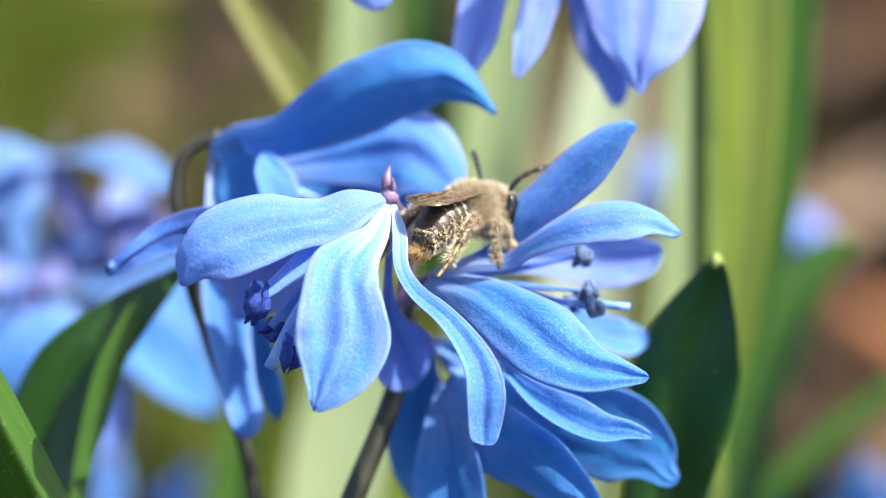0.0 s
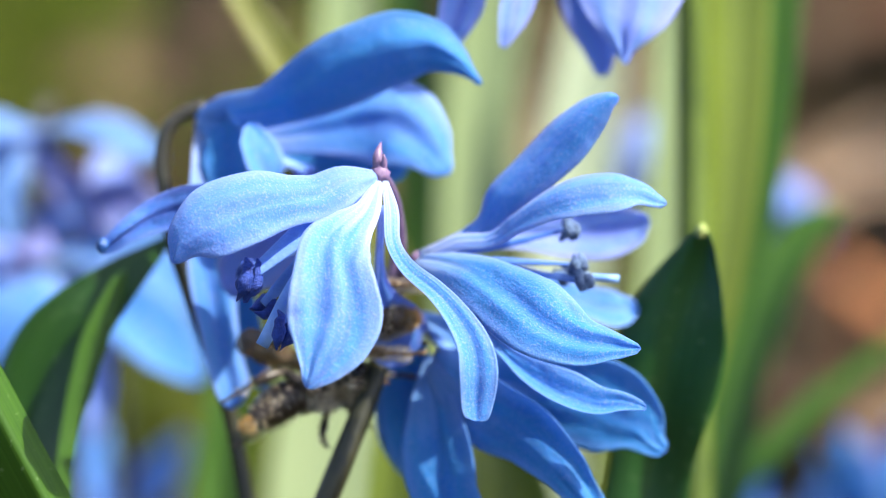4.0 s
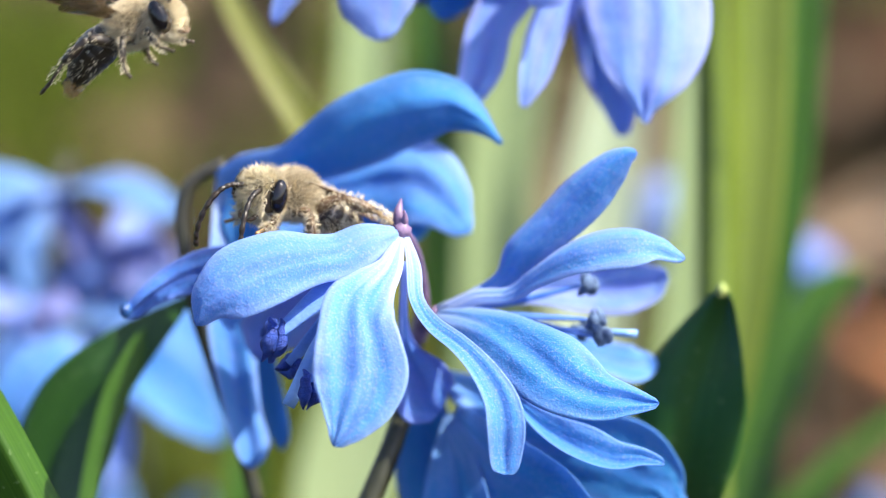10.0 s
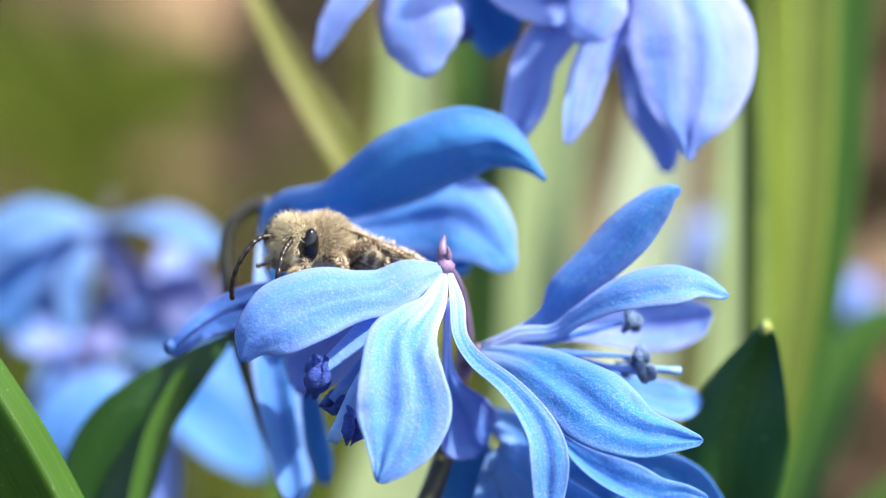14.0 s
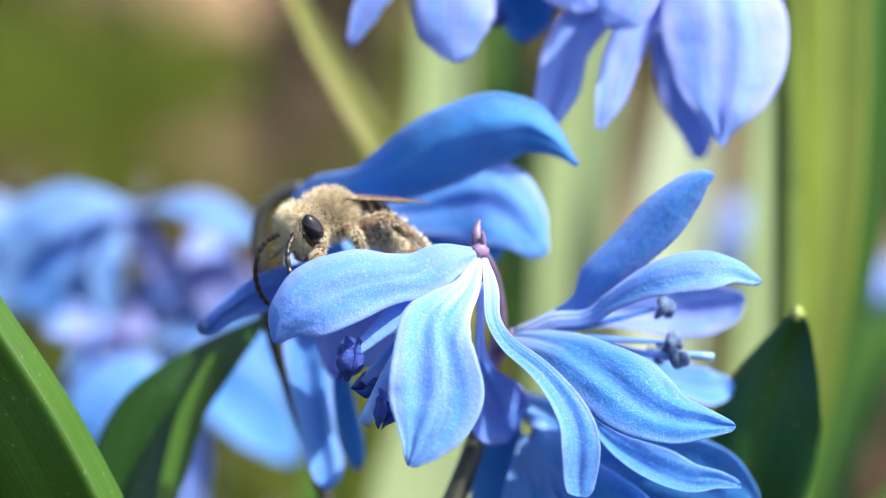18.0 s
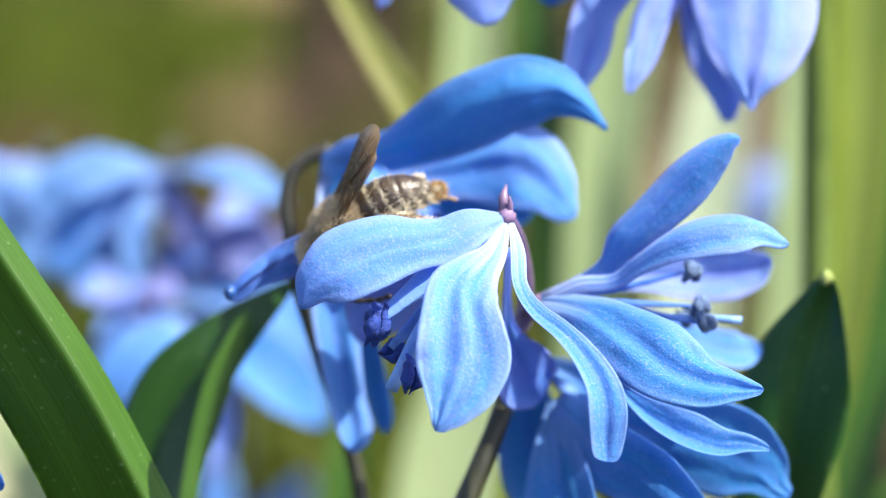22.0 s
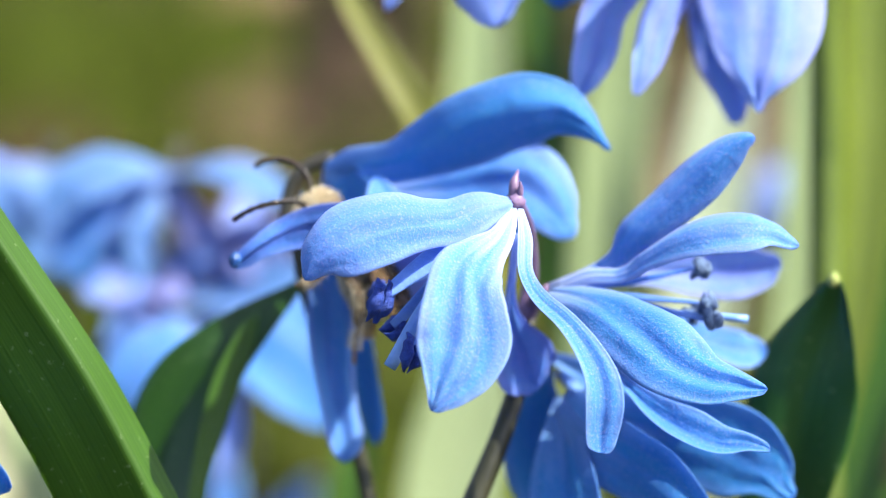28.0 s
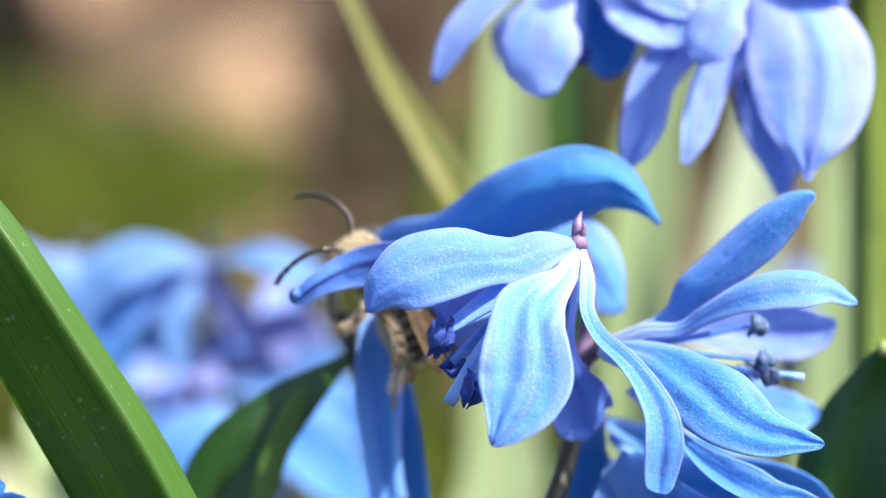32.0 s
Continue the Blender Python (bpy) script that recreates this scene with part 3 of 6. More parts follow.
petal(lower_flower, [(1.62, 1, -2.67, 1.94), (5.9, 0, -3.97, 4.69), (9.06, -1, -4.55, 5.62), (11.55, -1.4, -5.3, 5.59), (13.08, -1.6, -6.21, 3.89), (14.04, -1.8, -7.28, 1.87), (14.79, -2, -7.8, 0.84)], 1, ((-0.15, -0.93, -0.3), (-0.1, -0.95, -0.2), (0.1, -0.95, 0.15)), PETAL_SHADED, cup=0.15, ridges=((0.2, 0.4, 0.3, 0.2, 1.0),), crease=0.12, wave=0.04, tip=0.95, n=44, k=22, rag=0.02)
petal(lower_flower, [(0.33, 2, -0.05), (4.25, 6, -1.87), (8.45, 9, -4.4), (11.92, 9, -5.79)], 4.6, (0, -0.9, 0.3), PETAL_SHADED)
petal(lower_flower, [(-0.01, 2, -0.22), (-0.54, 4, -2.83), (-0.04, 6, -7.37), (1.85, 7, -10.52)], 4.4, (-0.1, -0.95, 0), PETAL_SHADED)
petal(lower_flower, [(1.37, 3, -2.65, 1.03), (3.85, 5, -4.95, 1.63), (6, 6, -6.88, 1.72), (7.89, 6, -7.91, 0.77)], 1, ((-0.15, -0.93, -0.3), (-0.1, -0.95, -0.2), (0.1, -0.95, 0.15)), PETAL_SHADED, cup=0.2, crease=0.1, wave=0.04, tip=0.9, n=44, k=22, rag=0.02)
stamen(lower_flower, [(0.83, 3, -0.76), (3.89, 4, -4.19), (6.28, 4, -6.58)], (0.6, 0, -0.6), 0.36)
stalk(lower_flower, [(0.03, 1, -0.03), (-0.79, 2, 0.35), (-1.29, 1, -0.03)], (0.5, 0.5, 0.5))

back_flower = thing("squill_flower", spot(-14.33, 14, 5.92), "large blue squill flower with a long arched petal", "flower", SQUILL)
petal(back_flower, [(-0.22, 0, -1.27, 1.96), (1.46, -2, -0.62, 2.68), (3.89, -3.2, -0.21, 2.88), (5.86, -4.2, 0.61, 4.04), (7.82, -5, 1.58, 4.99), (10.01, -5.6, 2.53, 4.96), (11.89, -6, 3.12, 4.51), (13.51, -6, 3.24, 3.33), (14.91, -6, 2.62, 1.78), (15.9, -6, 1.84, 0.68), (16.6, -6, 1.17, 0.31)], 1, ((0, -0.85, -0.35), (0, -0.8, -0.55), (0.1, -0.9, -0.2)), PETAL_SHADED, cup=-0.3, ridges=((-0.85, -0.9, 0.25, 0.4, 0.98), (0.1, 0.3, 0.4, 0.1, 0.7)), crease=0.12, wave=0.05, tip=0.98, n=44, k=22, rag=0.02)
petal(back_flower, [(0.51, 0, -1.87, 1.56), (3.59, 0, -1.95, 1.73), (6.68, -0.3, -1.48, 2.81), (8.9, -0.6, -1.02, 4.46), (10.82, -1.2, -0.88, 5.68), (12.16, -1.8, -1.38, 5.34), (13.23, -2, -2.27, 3.95), (13.99, -2, -3.27, 2.38), (14.74, -2, -4.02, 1.07)], 1, ((0, -0.95, 0.15), (0, -0.95, 0.2), (0.25, -0.92, 0.3)), PETAL, cup=-0.15, ridges=((0.1, -0.3, 0.3, 0.1, 0.8), (-0.3, 0.2, 0.2, 0.2, 0.9)), crease=0.1, wave=0.05, tip=0.92, n=44, k=22, rag=0.02)
petal(back_flower, [(-0.22, 0, -0.76, 1), (0.02, -2, -4.53, 2.01), (0.19, -2.6, -7.24, 2.81), (0.41, -3, -9.94, 3.1), (0.7, -3, -12.65, 2.63), (1.13, -3, -15.02, 2.28), (1.6, -3, -16.83, 2.31), (1.62, -3, -18.2, 1.04)], 1, ((0.35, -0.88, 0.25), (0.35, -0.88, 0.25)), PETAL, cup=0.2, ridges=((-0.45, 0.6, 0.22, 0.15, 1.0), (0.1, -0.2, 0.3, 0.1, 1.0)), crease=0.06, wave=0.03, tip=0.92, n=44, k=22, rag=0.02)
petal(back_flower, [(0.72, 1, -1.77, 0.59), (1.04, 2, -5.2, 1.07), (1.56, 2, -8.64, 1.48), (2.08, 2, -11.4, 1.88), (2.61, 2, -13.81, 1.92), (3.08, 2, -15.88, 1.64), (3.27, 2, -17.26, 0.74)], 1, ((-0.45, -0.8, -0.35), (-0.45, -0.8, -0.35)), PETAL_SHADED, cup=0.2, crease=0.06, wave=0.03, tip=0.92, n=44, k=22, rag=0.02)
petal(back_flower, [(0.29, -1, -0.16), (1.03, -2, -1.47), (1.39, -2.5, -3.34), (1.25, -2.5, -5.88)], 3.7, (-0.5, -0.85, 0.0), PETAL_SHADED, cup=0.3, shape=STRAP[:1] + TEPAL[2:])
petal(back_flower, [(5.68, -1, -5.37), (4.36, -4, -4.87), (3.38, -4.6, -2.86), (2.74, -4, -1.07)], 2.7, (0.4, -0.8, 0.4), PETAL, cup=0.2)
petal(back_flower, [(0.41, 2, -0.3), (4.51, 3, -1.73), (9.35, 3, -3.12), (12.12, 3, -3.81)], 3.8, (0.0, -0.95, -0.2), PETAL_SHADED, cup=0.3)
stamen(back_flower, [(0.68, 0, -0.75), (3.63, -1, -2.82), (6.02, -1, -3.84)], (0.8, 0, -0.5), 0.36)
stalk(back_flower, [(-0.1, 0, 0.07), (-1.37, 0, -0.41), (-2.46, 0, -1.44), (-2.77, 0, -3.32), (-2.5, 0, -5.54)], (0.45, 0.42, 0.45, 0.48), STALK_DARK)

top_flower = thing("squill_flower", spot(7.85, 18, 21.90), "pale lilac-blue squill flower hanging with pointed petals", "flower", SQUILL)
petal(top_flower, [(-0.12, -1, -0.07, 0.41), (-2.32, -3, -2.81, 2.33), (-4.66, -4.4, -5.3, 2.74), (-6.13, -5, -7.38, 2.84), (-6.71, -5.5, -9.88, 2.81), (-7.26, -6, -11.38, 2.07), (-7.61, -6, -12.29, 1.06), (-7.68, -6, -12.67, 0.48)], 1, ((-0.2, -0.92, -0.05), (-0.3, -0.9, -0.2)), PETAL_LILAC, cup=0.3, ridges=((-0.5, 0.45, 0.22, 0.35, 1.0), (0.1, -0.25, 0.3, 0.2, 1.0)), crease=0.1, wave=0.04, tip=0.96, n=44, k=22, rag=0.02)
petal(top_flower, [(-0.15, -2, -0.5, 0.51), (-1.24, -4.5, -3.77, 2.14), (-2.26, -5.6, -6.23, 2.36), (-3.1, -6.2, -8.38, 2.3), (-3.65, -6.8, -10.44, 1.92), (-4.1, -7, -11.81, 0.98), (-4.33, -7, -12.5, 0.44)], 1, ((0.25, -0.95, 0.05), (0.25, -0.95, 0.05)), PETAL_LILAC, cup=0.25, ridges=((0.6, -0.3, 0.25, 0.3, 1.0),), crease=0.08, wave=0.03, tip=0.97, n=44, k=22, rag=0.02)
petal(top_flower, [(-0.28, -4, -0.49), (-1.82, -8, -2.88), (-2.95, -9, -5), (-3.87, -9, -6.49)], 3.6, (0, -0.9, 0.4), PETAL_LILAC, cup=-0.3)
petal(top_flower, [(0.11, -2, -0.15, 0.88), (1.98, -5, -2.78, 5.69), (2.99, -6.5, -5.26, 7.6), (3.29, -7, -7.49, 7.53), (3.22, -7.5, -9.55, 6.34), (3.08, -8, -11.26, 4.25), (2.96, -8, -12.48, 1.81), (2.98, -8, -13.14, 0.72), (3.03, -8, -13.51, 0.32)], 1, ((0.1, -0.95, 0.25), (0.1, -0.95, 0.25)), PETAL_LILAC, cup=-0.2, ridges=((0.15, -0.3, 0.12, 0.3, 1.0), (-0.2, 0.2, 0.25, 0.2, 0.9)), crease=0.14, wave=0.03, tip=0.98, n=44, k=22, rag=0.02)
petal(top_flower, [(0.11, 1, -0.26, 0.58), (0.11, 1, -3.74, 2.13), (0.43, 0.5, -6.91, 3.1), (1.09, 0, -9.63, 3.39), (1.72, 0, -11.62, 2.77), (1.89, 0, -13.13, 1.65), (1.77, 0, -14.02, 0.74)], 1, ((-0.4, -0.85, -0.2), (-0.4, -0.85, -0.2)), PETAL_LILAC, cup=0.3, crease=0.1, wave=0.03, tip=0.96, n=44, k=22, rag=0.02)
petal(top_flower, [(0.46, -1, -0.15), (2.02, -3, -0.57), (3.75, -4, -1.29), (5.53, -4, -2.52)], 4.6, (-0.2, -0.3, 0.9), PETAL_LILAC)
stamen(top_flower, [(-0.03, -1, -0.41), (-0.38, -2, -4.07), (-0.38, -2, -6.99)], (0.2, 0, -1), 0.36)
stamen(top_flower, [(0, 0, -0.33), (-1.17, -1, -3.67), (-1.66, -1, -6.12)], (0.2, 0, -1), 0.36)
stamen(top_flower, [(0, 0, -0.33), (-2.5, -2, -3.42), (-5.26, -2, -5.04)], (-0.3, 0, -1), 0.36)
stalk(top_flower, [(0, 0, -0.07), (0.22, 2, 1.82), (1.6, 6, 4.85), (1.4, 10, 7.6)], (0.6, 0.55, 0.55))

second_top_flower = thing("squill_flower", spot(-2.90, 16, 22.09), "lilac-blue squill flower hanging from a high stalk", "flower", SQUILL)
petal(second_top_flower, [(-0.34, 0, -0.17), (-4.35, -1, -1.76), (-7, -2, -4.51), (-8.64, -2, -7.62)], 2.6, (-0.5, -0.8, 0.1), PETAL_LILAC, cup=0.3)
petal(second_top_flower, [(-0.15, -2, -0.33), (-1.76, -5, -3.39), (-2.3, -6, -6.09), (-1.98, -6, -8.76)], 4.9, (0, -0.95, 0.2), PETAL_LILAC, cup=-0.25)
petal(second_top_flower, [(0.16, 1, -0.09), (1.51, 1, -3.3), (1.85, 1, -5.33), (1.68, 0, -7.21)], 4.0, (0, -0.95, -0.2), PETAL_SHADED, cup=0.3)
petal(second_top_flower, [(0.4, 0, -0.17), (2.7, -1, -1.76), (4.7, -2, -3.51), (5.96, -3, -5.51)], 5.4, (0.2, -0.9, 0.2), PETAL_LILAC, cup=0.3)
petal(second_top_flower, [(-0.03, 3, 0.08), (-1.79, 6, -2.26), (-3.61, 10, -4.07), (-4.66, 10, -5.47)], 3.8, (0, -0.95, 0), PETAL_LILAC)
petal(second_top_flower, [(0.39, 1, 0.02), (3.37, 0, -0.34), (6.05, -1, -1.59), (8.31, -2, -3.58)], 5.2, (0, -0.9, 0.4), PETAL_LILAC)
stamen(second_top_flower, [(0, 0, -0.34), (0.17, 0, -3.71), (0.01, -1, -5.79)], (0, 0, -1), 0.36)
stalk(second_top_flower, [(0, 0, -0.07), (0.67, 1, 2.11), (3.38, 4, 4.88), (6.95, 8, 7.0), (11.9, 12, 7.5)], (0.6, 0.55, 0.55))


def far_flower(x, y, z, axis, opening, size, material, label, roll=0.0):
    """A whole squill flower: six tepals round an axis, stamens, pistil and stalk, of a given length and opening."""
    fl = thing("squill_flower", spot(x, y, z), label, "flower", SQUILL)
    ax = Vector(axis).normalized()
    a = ax.orthogonal().normalized()
    b = ax.cross(a)
    for i in range(6):
        g = roll + i * math.pi / 3
        o = a * math.cos(g) + b * math.sin(g)
        k = opening * (1 + 0.18 * noise.noise(Vector((i * 3.1, x, z))))
        pts = [ax * 0.3, ax * size * 0.12 + o * size * 0.32 * k, ax * size * 0.34 + o * size * 0.66 * k, ax * size * (0.9 - 0.2 * k) + o * size * 0.92 * k]
        petal(fl, pts, size * 0.36, ax * 0.7 - o * 0.7, material, n=16, k=6)
    for i in range(6):
        g = roll + i * math.pi / 3 + 0.4
        o = a * math.cos(g) + b * math.sin(g)
        stamen(fl, [ax * 0.5, ax * size * 0.35 + o * size * 0.14, ax * size * 0.62 + o * size * 0.2], ax, 0.34)
    part("pistil", tube([ax * 0.3, ax * size * 0.3, ax * size * 0.62], (0.9, 0.5, 0.3), 8, 8), STYLE, fl)
    return fl


def rooted(points, foot=None):
    """Carries a stalk's points on down, bending gently, until they reach the soil."""
    pts = [Vector(p) for p in points]
    d = pts[-1] - pts[-2]
    foot = Vector((*foot, 0)) if foot else Vector((pts[-1].x + d.x * 1.6, pts[-1].y + 2, 0))
    foot.z = soil(foot.y) - 2
    step = max(3.0, d.length)
    while (foot - pts[-1]).length > step * 1.7:
        d = (d.normalized() * 0.6 + (foot - pts[-1]).normalized() * 0.4).normalized() * step
        pts.append(pts[-1] + d)
        step *= 1.25
        if pts[-1].z < foot.z + step:
            break
    return pts + [foot]


def stem(name, points, radii, material, label, category="stem"):
    """A standing stalk, its foot in the soil."""
    pts = rooted(points)
    o = Vector(pts[0])
    ob = link_mesh(name, tube([p - o for p in pts], radii, 60, 12), material)
    ob.matrix_world = spot(*pts[0])
    return tagged(ob, label, category)


stem("flower_stem", [(-2.76, 9.5, -4), (-3.03, 9.5, -6.69), (-4.21, 8, -10.66), (-5.93, 7, -14.95), (-7.46, 7, -18.95)], (0.5, 0.72, 0.75, 0.8, 0.9), STALK, "brownish green flower stem carrying three blue flowers")
stem("flower_stem", [(-16.86, 14, 0.55), (-16.2, 14, -2.7), (-14.9, 14.5, -6.81), (-13.1, 15, -12.28), (-12.2, 15, -16.73)], (0.5, 0.5, 0.55, 0.6, 0.8), STALK, "thin dark flower stem with a hooked top")
stem("flower_stem", [(9.22, 28, 29.57), (12.42, 27, 27.67), (14.68, 29, 24.62), (15.86, 32, 19.04), (16.19, 34, 5.19), (16.34, 34, -13.21)], (0.8, 0.9, 1.1, 1.2, 1.3), STALK_YELLOW, "tall green flower stem arching over with hanging flowers")


def strap_leaf(points, width, facing, material, label, root=None, cup=0.5, tip=False, thick=0.5, wave=0.02, rib=0.05, shape=STRAP, fold=None, ridges=(), round_tip=0.0):
    """A squill leaf from its foot in the soil to its tip; points run from the tip down."""
    pts = rooted([p[:3] for p in points], root)[::-1]
    o = Vector(pts[0])
    wide = [p[3] for p in points] if len(points[0]) == 4 else []
    counter[0] += 1
    lf = thing("leaf", spot(*pts[0]), label, "leaf", "leaves of the squill plants")
    line = [Vector(p) - o for p in pts]
    if wide:
        wide += [wide[-1]] * (len(pts) - len(wide))
        line = [(*p, w) for p, w in zip(line, wide[::-1])]
    part("blade", blade(line, width, facing, cup, thick, shape, wave, rib, counter[0], 72, 24 if fold or ridges else 12, 0.012, fold, ridges, round_tip), material, lf)
    if tip:
        part("leaf_tip", blob(Vector(pts[-1]) - o + Vector((0, -0.15, -0.15)), (0.36, 0.34, 0.42), rough=0.4), LEAF_TIP, lf, "pale yellowish hardened tip")
    return lf


strap_leaf([(15.36, 10, -1.38, 0.05), (15.28, 10.3, -2.11, 1.6), (14.88, 11, -3.65, 3.37), (14.37, 11.5, -5.39, 5.1), (13.85, 12, -7.43, 6.39), (13.39, 12.6, -10.17, 6.55), (12.96, 13.2, -12.92, 5.79), (12.57, 14, -15.36, 5.17)], 1, ((0.05, -0.93, 0.25), (-0.2, -0.8, 0.6)), LEAF_WAXY, "broad dark green leaf with a pale hooded tip", (3, 20), cup=-0.12, ridges=((0.2, -1.5, 0.5, 0.3, 1.05),), tip=True, round_tip=0.97, wave=0.02)
strap_leaf([(-56.36, -3, 34.69), (-45.72, -3, 16.66), (-41.27, -3, 9.75), (-36.64, -3, 3.5), (-32.63, -2, -2.73), (-28.76, -1, -9.01), (-25.38, 0, -15.49), (-20.95, 2, -24.35)], 7.7, (-0.4, -0.91, 0.04), LEAF_LONG, "long dark green leaf with a narrow lit folded margin", (16, 8), cup=0.08, thick=0.7, rib=0.0, fold=(0.478, 1.3), shape=((0, 0.85), (0.4, 1.0), (0.58, 0.98), (0.72, 0.88), (0.86, 0.7), (0.96, 0.4), (1, 0.1)))
strap_leaf([(-16.33, 17, -1.49, 0.05), (-17.51, 16.6, -2.73, 1.11), (-19.61, 16.2, -4.52, 2.7), (-21.63, 16, -6.48, 4.12), (-23.19, 16, -8.5, 5.46), (-24.26, 16, -10.82, 5.88), (-24.92, 16, -13.06, 5.23), (-25.35, 16, -15.65, 4.37)], 1, ((-0.4, -0.9, -0.1), (-0.3, -0.93, 0.0)), LEAF_DARK, "short dark green leaf arching to a point", (-28, 20), cup=0.25, wave=0.03)
# Stands in for the arched leaf's sunlit fold as a separate, lighter strip.
strap_leaf([(-19.26, 14.5, -3.84, 0.05), (-19.86, 14.5, -5, 1.07), (-21.14, 14.5, -7.92, 1.7), (-21.98, 14.5, -10.76, 1.64), (-22.62, 14.5, -13.23, 1.28), (-22.99, 14.5, -15.49, 1.18)], 1, ((0.45, -0.8, 0.4), (0.45, -0.8, 0.4)), LEAF_FRESH, "lighter green strip standing in for the sunlit fold of the dark leaf", (-24, 19), cup=0.2)
strap_leaf([(20.1, 40, 42, 0.3), (19.5, 40, 29, 4.6), (19.2, 40, 16.6, 5.0), (18.9, 40, 5.3, 4.6), (17.9, 40, -6, 3.4), (15.4, 40, -17.3, 2.6)], 1, (0.5, -0.85, 0.1), LEAF_BRIGHT, "tall bright green upright leaf", (8, 42), cup=0.5)
strap_leaf([(23.9, 52, 42, 0.3), (23.5, 52, 29, 3.6), (23.1, 52, 17.3, 3.8), (22.2, 52, 5.5, 3.6), (20.3, 52, -6.2, 2.6), (16.9, 52, -18, 2.2)], 1, (-0.05, -0.95, 0.05), LEAF_FRESH, "tall green upright leaf in half shade", (8, 52), cup=0.3)
strap_leaf([(-20.2, 42, 26.52), (-15.66, 42, 17.44), (-13.01, 42, 12.9), (-10.37, 42, 8.55), (-7.36, 43, 3.45), (-3.96, 44, -3.01), (-1.69, 46, -12.23)], 2.5, (0.3, -0.9, 0.2), LEAF_OLIVE, "narrow yellow-green leaf leaning over", (-2, 48), cup=0.5)
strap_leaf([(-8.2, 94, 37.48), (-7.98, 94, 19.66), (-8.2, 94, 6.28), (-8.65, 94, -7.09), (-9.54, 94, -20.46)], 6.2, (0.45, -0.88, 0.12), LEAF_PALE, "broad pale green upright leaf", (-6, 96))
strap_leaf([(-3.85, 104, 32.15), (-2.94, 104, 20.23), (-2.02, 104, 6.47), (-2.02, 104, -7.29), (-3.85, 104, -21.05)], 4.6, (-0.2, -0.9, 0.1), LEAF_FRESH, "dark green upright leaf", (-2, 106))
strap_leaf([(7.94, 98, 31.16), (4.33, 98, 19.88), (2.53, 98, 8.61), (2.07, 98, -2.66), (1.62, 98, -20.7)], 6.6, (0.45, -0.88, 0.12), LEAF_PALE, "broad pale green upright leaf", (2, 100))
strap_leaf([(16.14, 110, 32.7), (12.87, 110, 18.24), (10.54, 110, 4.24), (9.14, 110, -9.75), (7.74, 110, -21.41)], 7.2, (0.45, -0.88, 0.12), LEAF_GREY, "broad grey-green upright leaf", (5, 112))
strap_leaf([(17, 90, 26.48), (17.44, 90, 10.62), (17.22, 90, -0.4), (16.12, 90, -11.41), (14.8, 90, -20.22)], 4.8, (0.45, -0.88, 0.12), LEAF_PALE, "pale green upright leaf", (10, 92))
strap_leaf([(29.73, 75, -0.17), (27.2, 75, -2.06), (24.25, 75, -6.7), (21.73, 75, -13.43), (20.47, 75, -19.33)], 5.2, (-0.2, -0.9, 0.4), LEAF_FRESH, "green leaf leaning to the side", (14, 78))
strap_leaf([(37.15, 85, -8.64), (32.81, 85, -12.11), (28.47, 85, -15.58), (24.13, 85, -19.92)], 2.2, (0, -0.8, 0.6), LEAF_FRESH, "narrow green leaf leaning low", (16, 90))
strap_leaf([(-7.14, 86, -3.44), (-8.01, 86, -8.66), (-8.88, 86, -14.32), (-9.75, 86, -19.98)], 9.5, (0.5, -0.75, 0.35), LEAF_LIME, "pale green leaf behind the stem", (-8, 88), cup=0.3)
strap_leaf([(-2.03, 40, -7.48), (-2.4, 40, -10.48), (-2.97, 40, -13.49), (-3.53, 40, -17.25)], 3.0, (0.2, -0.95, 0.2), LEAF_BRIGHT, "yellow-green leaf behind the stem", (-3, 42))
strap_leaf([(2.95, 50, -13.95), (3.73, 50, -15.9), (4.51, 50, -19.78)], 6.4, (0, -0.95, 0.2), LEAF_BRIGHT, "yellow-green leaf low behind the flowers", (4, 52))
strap_leaf([(-15.96, 75, -10.49), (-16.17, 75, -14.28), (-16.59, 75, -19.33)], 4.0, (0, -0.95, 0.2), LEAF_FRESH, "short green leaf in the shade", (-10, 78))
strap_leaf([(-45.51, 75, -8.06), (-44.87, 75, -11.43), (-43.6, 75, -15.22), (-41.69, 75, -20.28)], 6.5, (0.5, -0.7, 0.5), LEAF_SUNLIT, "pale green leaf behind the long dark one, sunlight painted in", (-34, 76), cup=0.2)
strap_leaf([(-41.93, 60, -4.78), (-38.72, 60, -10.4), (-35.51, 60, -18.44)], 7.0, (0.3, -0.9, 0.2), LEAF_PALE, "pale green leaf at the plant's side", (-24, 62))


far_flower(*(-27.71, 110, -27.4), (0.2, -0.4, 0.6), 0.9, 10, PETAL, "blue squill flower low among the leaves", 0.2)
far_flower(*(22.67, 110, -29.6), (-0.2, -0.4, 0.7), 0.7, 9, PETAL, "blue squill flower low among the litter", 0.4)
far_flower(*(30.6, 115, -32.2), (0.1, -0.5, 0.7), 0.7, 9, PETAL, "blue squill flower low among the litter", 0.7)
far_flower(*(37.2, 110, -27.4), (-0.2, -0.2, 0.9), 0.45, 11, PETAL_SHADED, "dark blue squill flower low among the litter", 0.2)
far_flower(*(16.83, 120, 7.24), (0.1, -0.5, -0.8), 0.4, 11, PETAL_LILAC, "pale blue squill flower far behind", 0.2)
far_flower(*(28.57, 120, 1.97), (0.1, -0.6, -0.6), 0.4, 8, PETAL_LILAC, "pale blue squill flower far behind", 0.6)
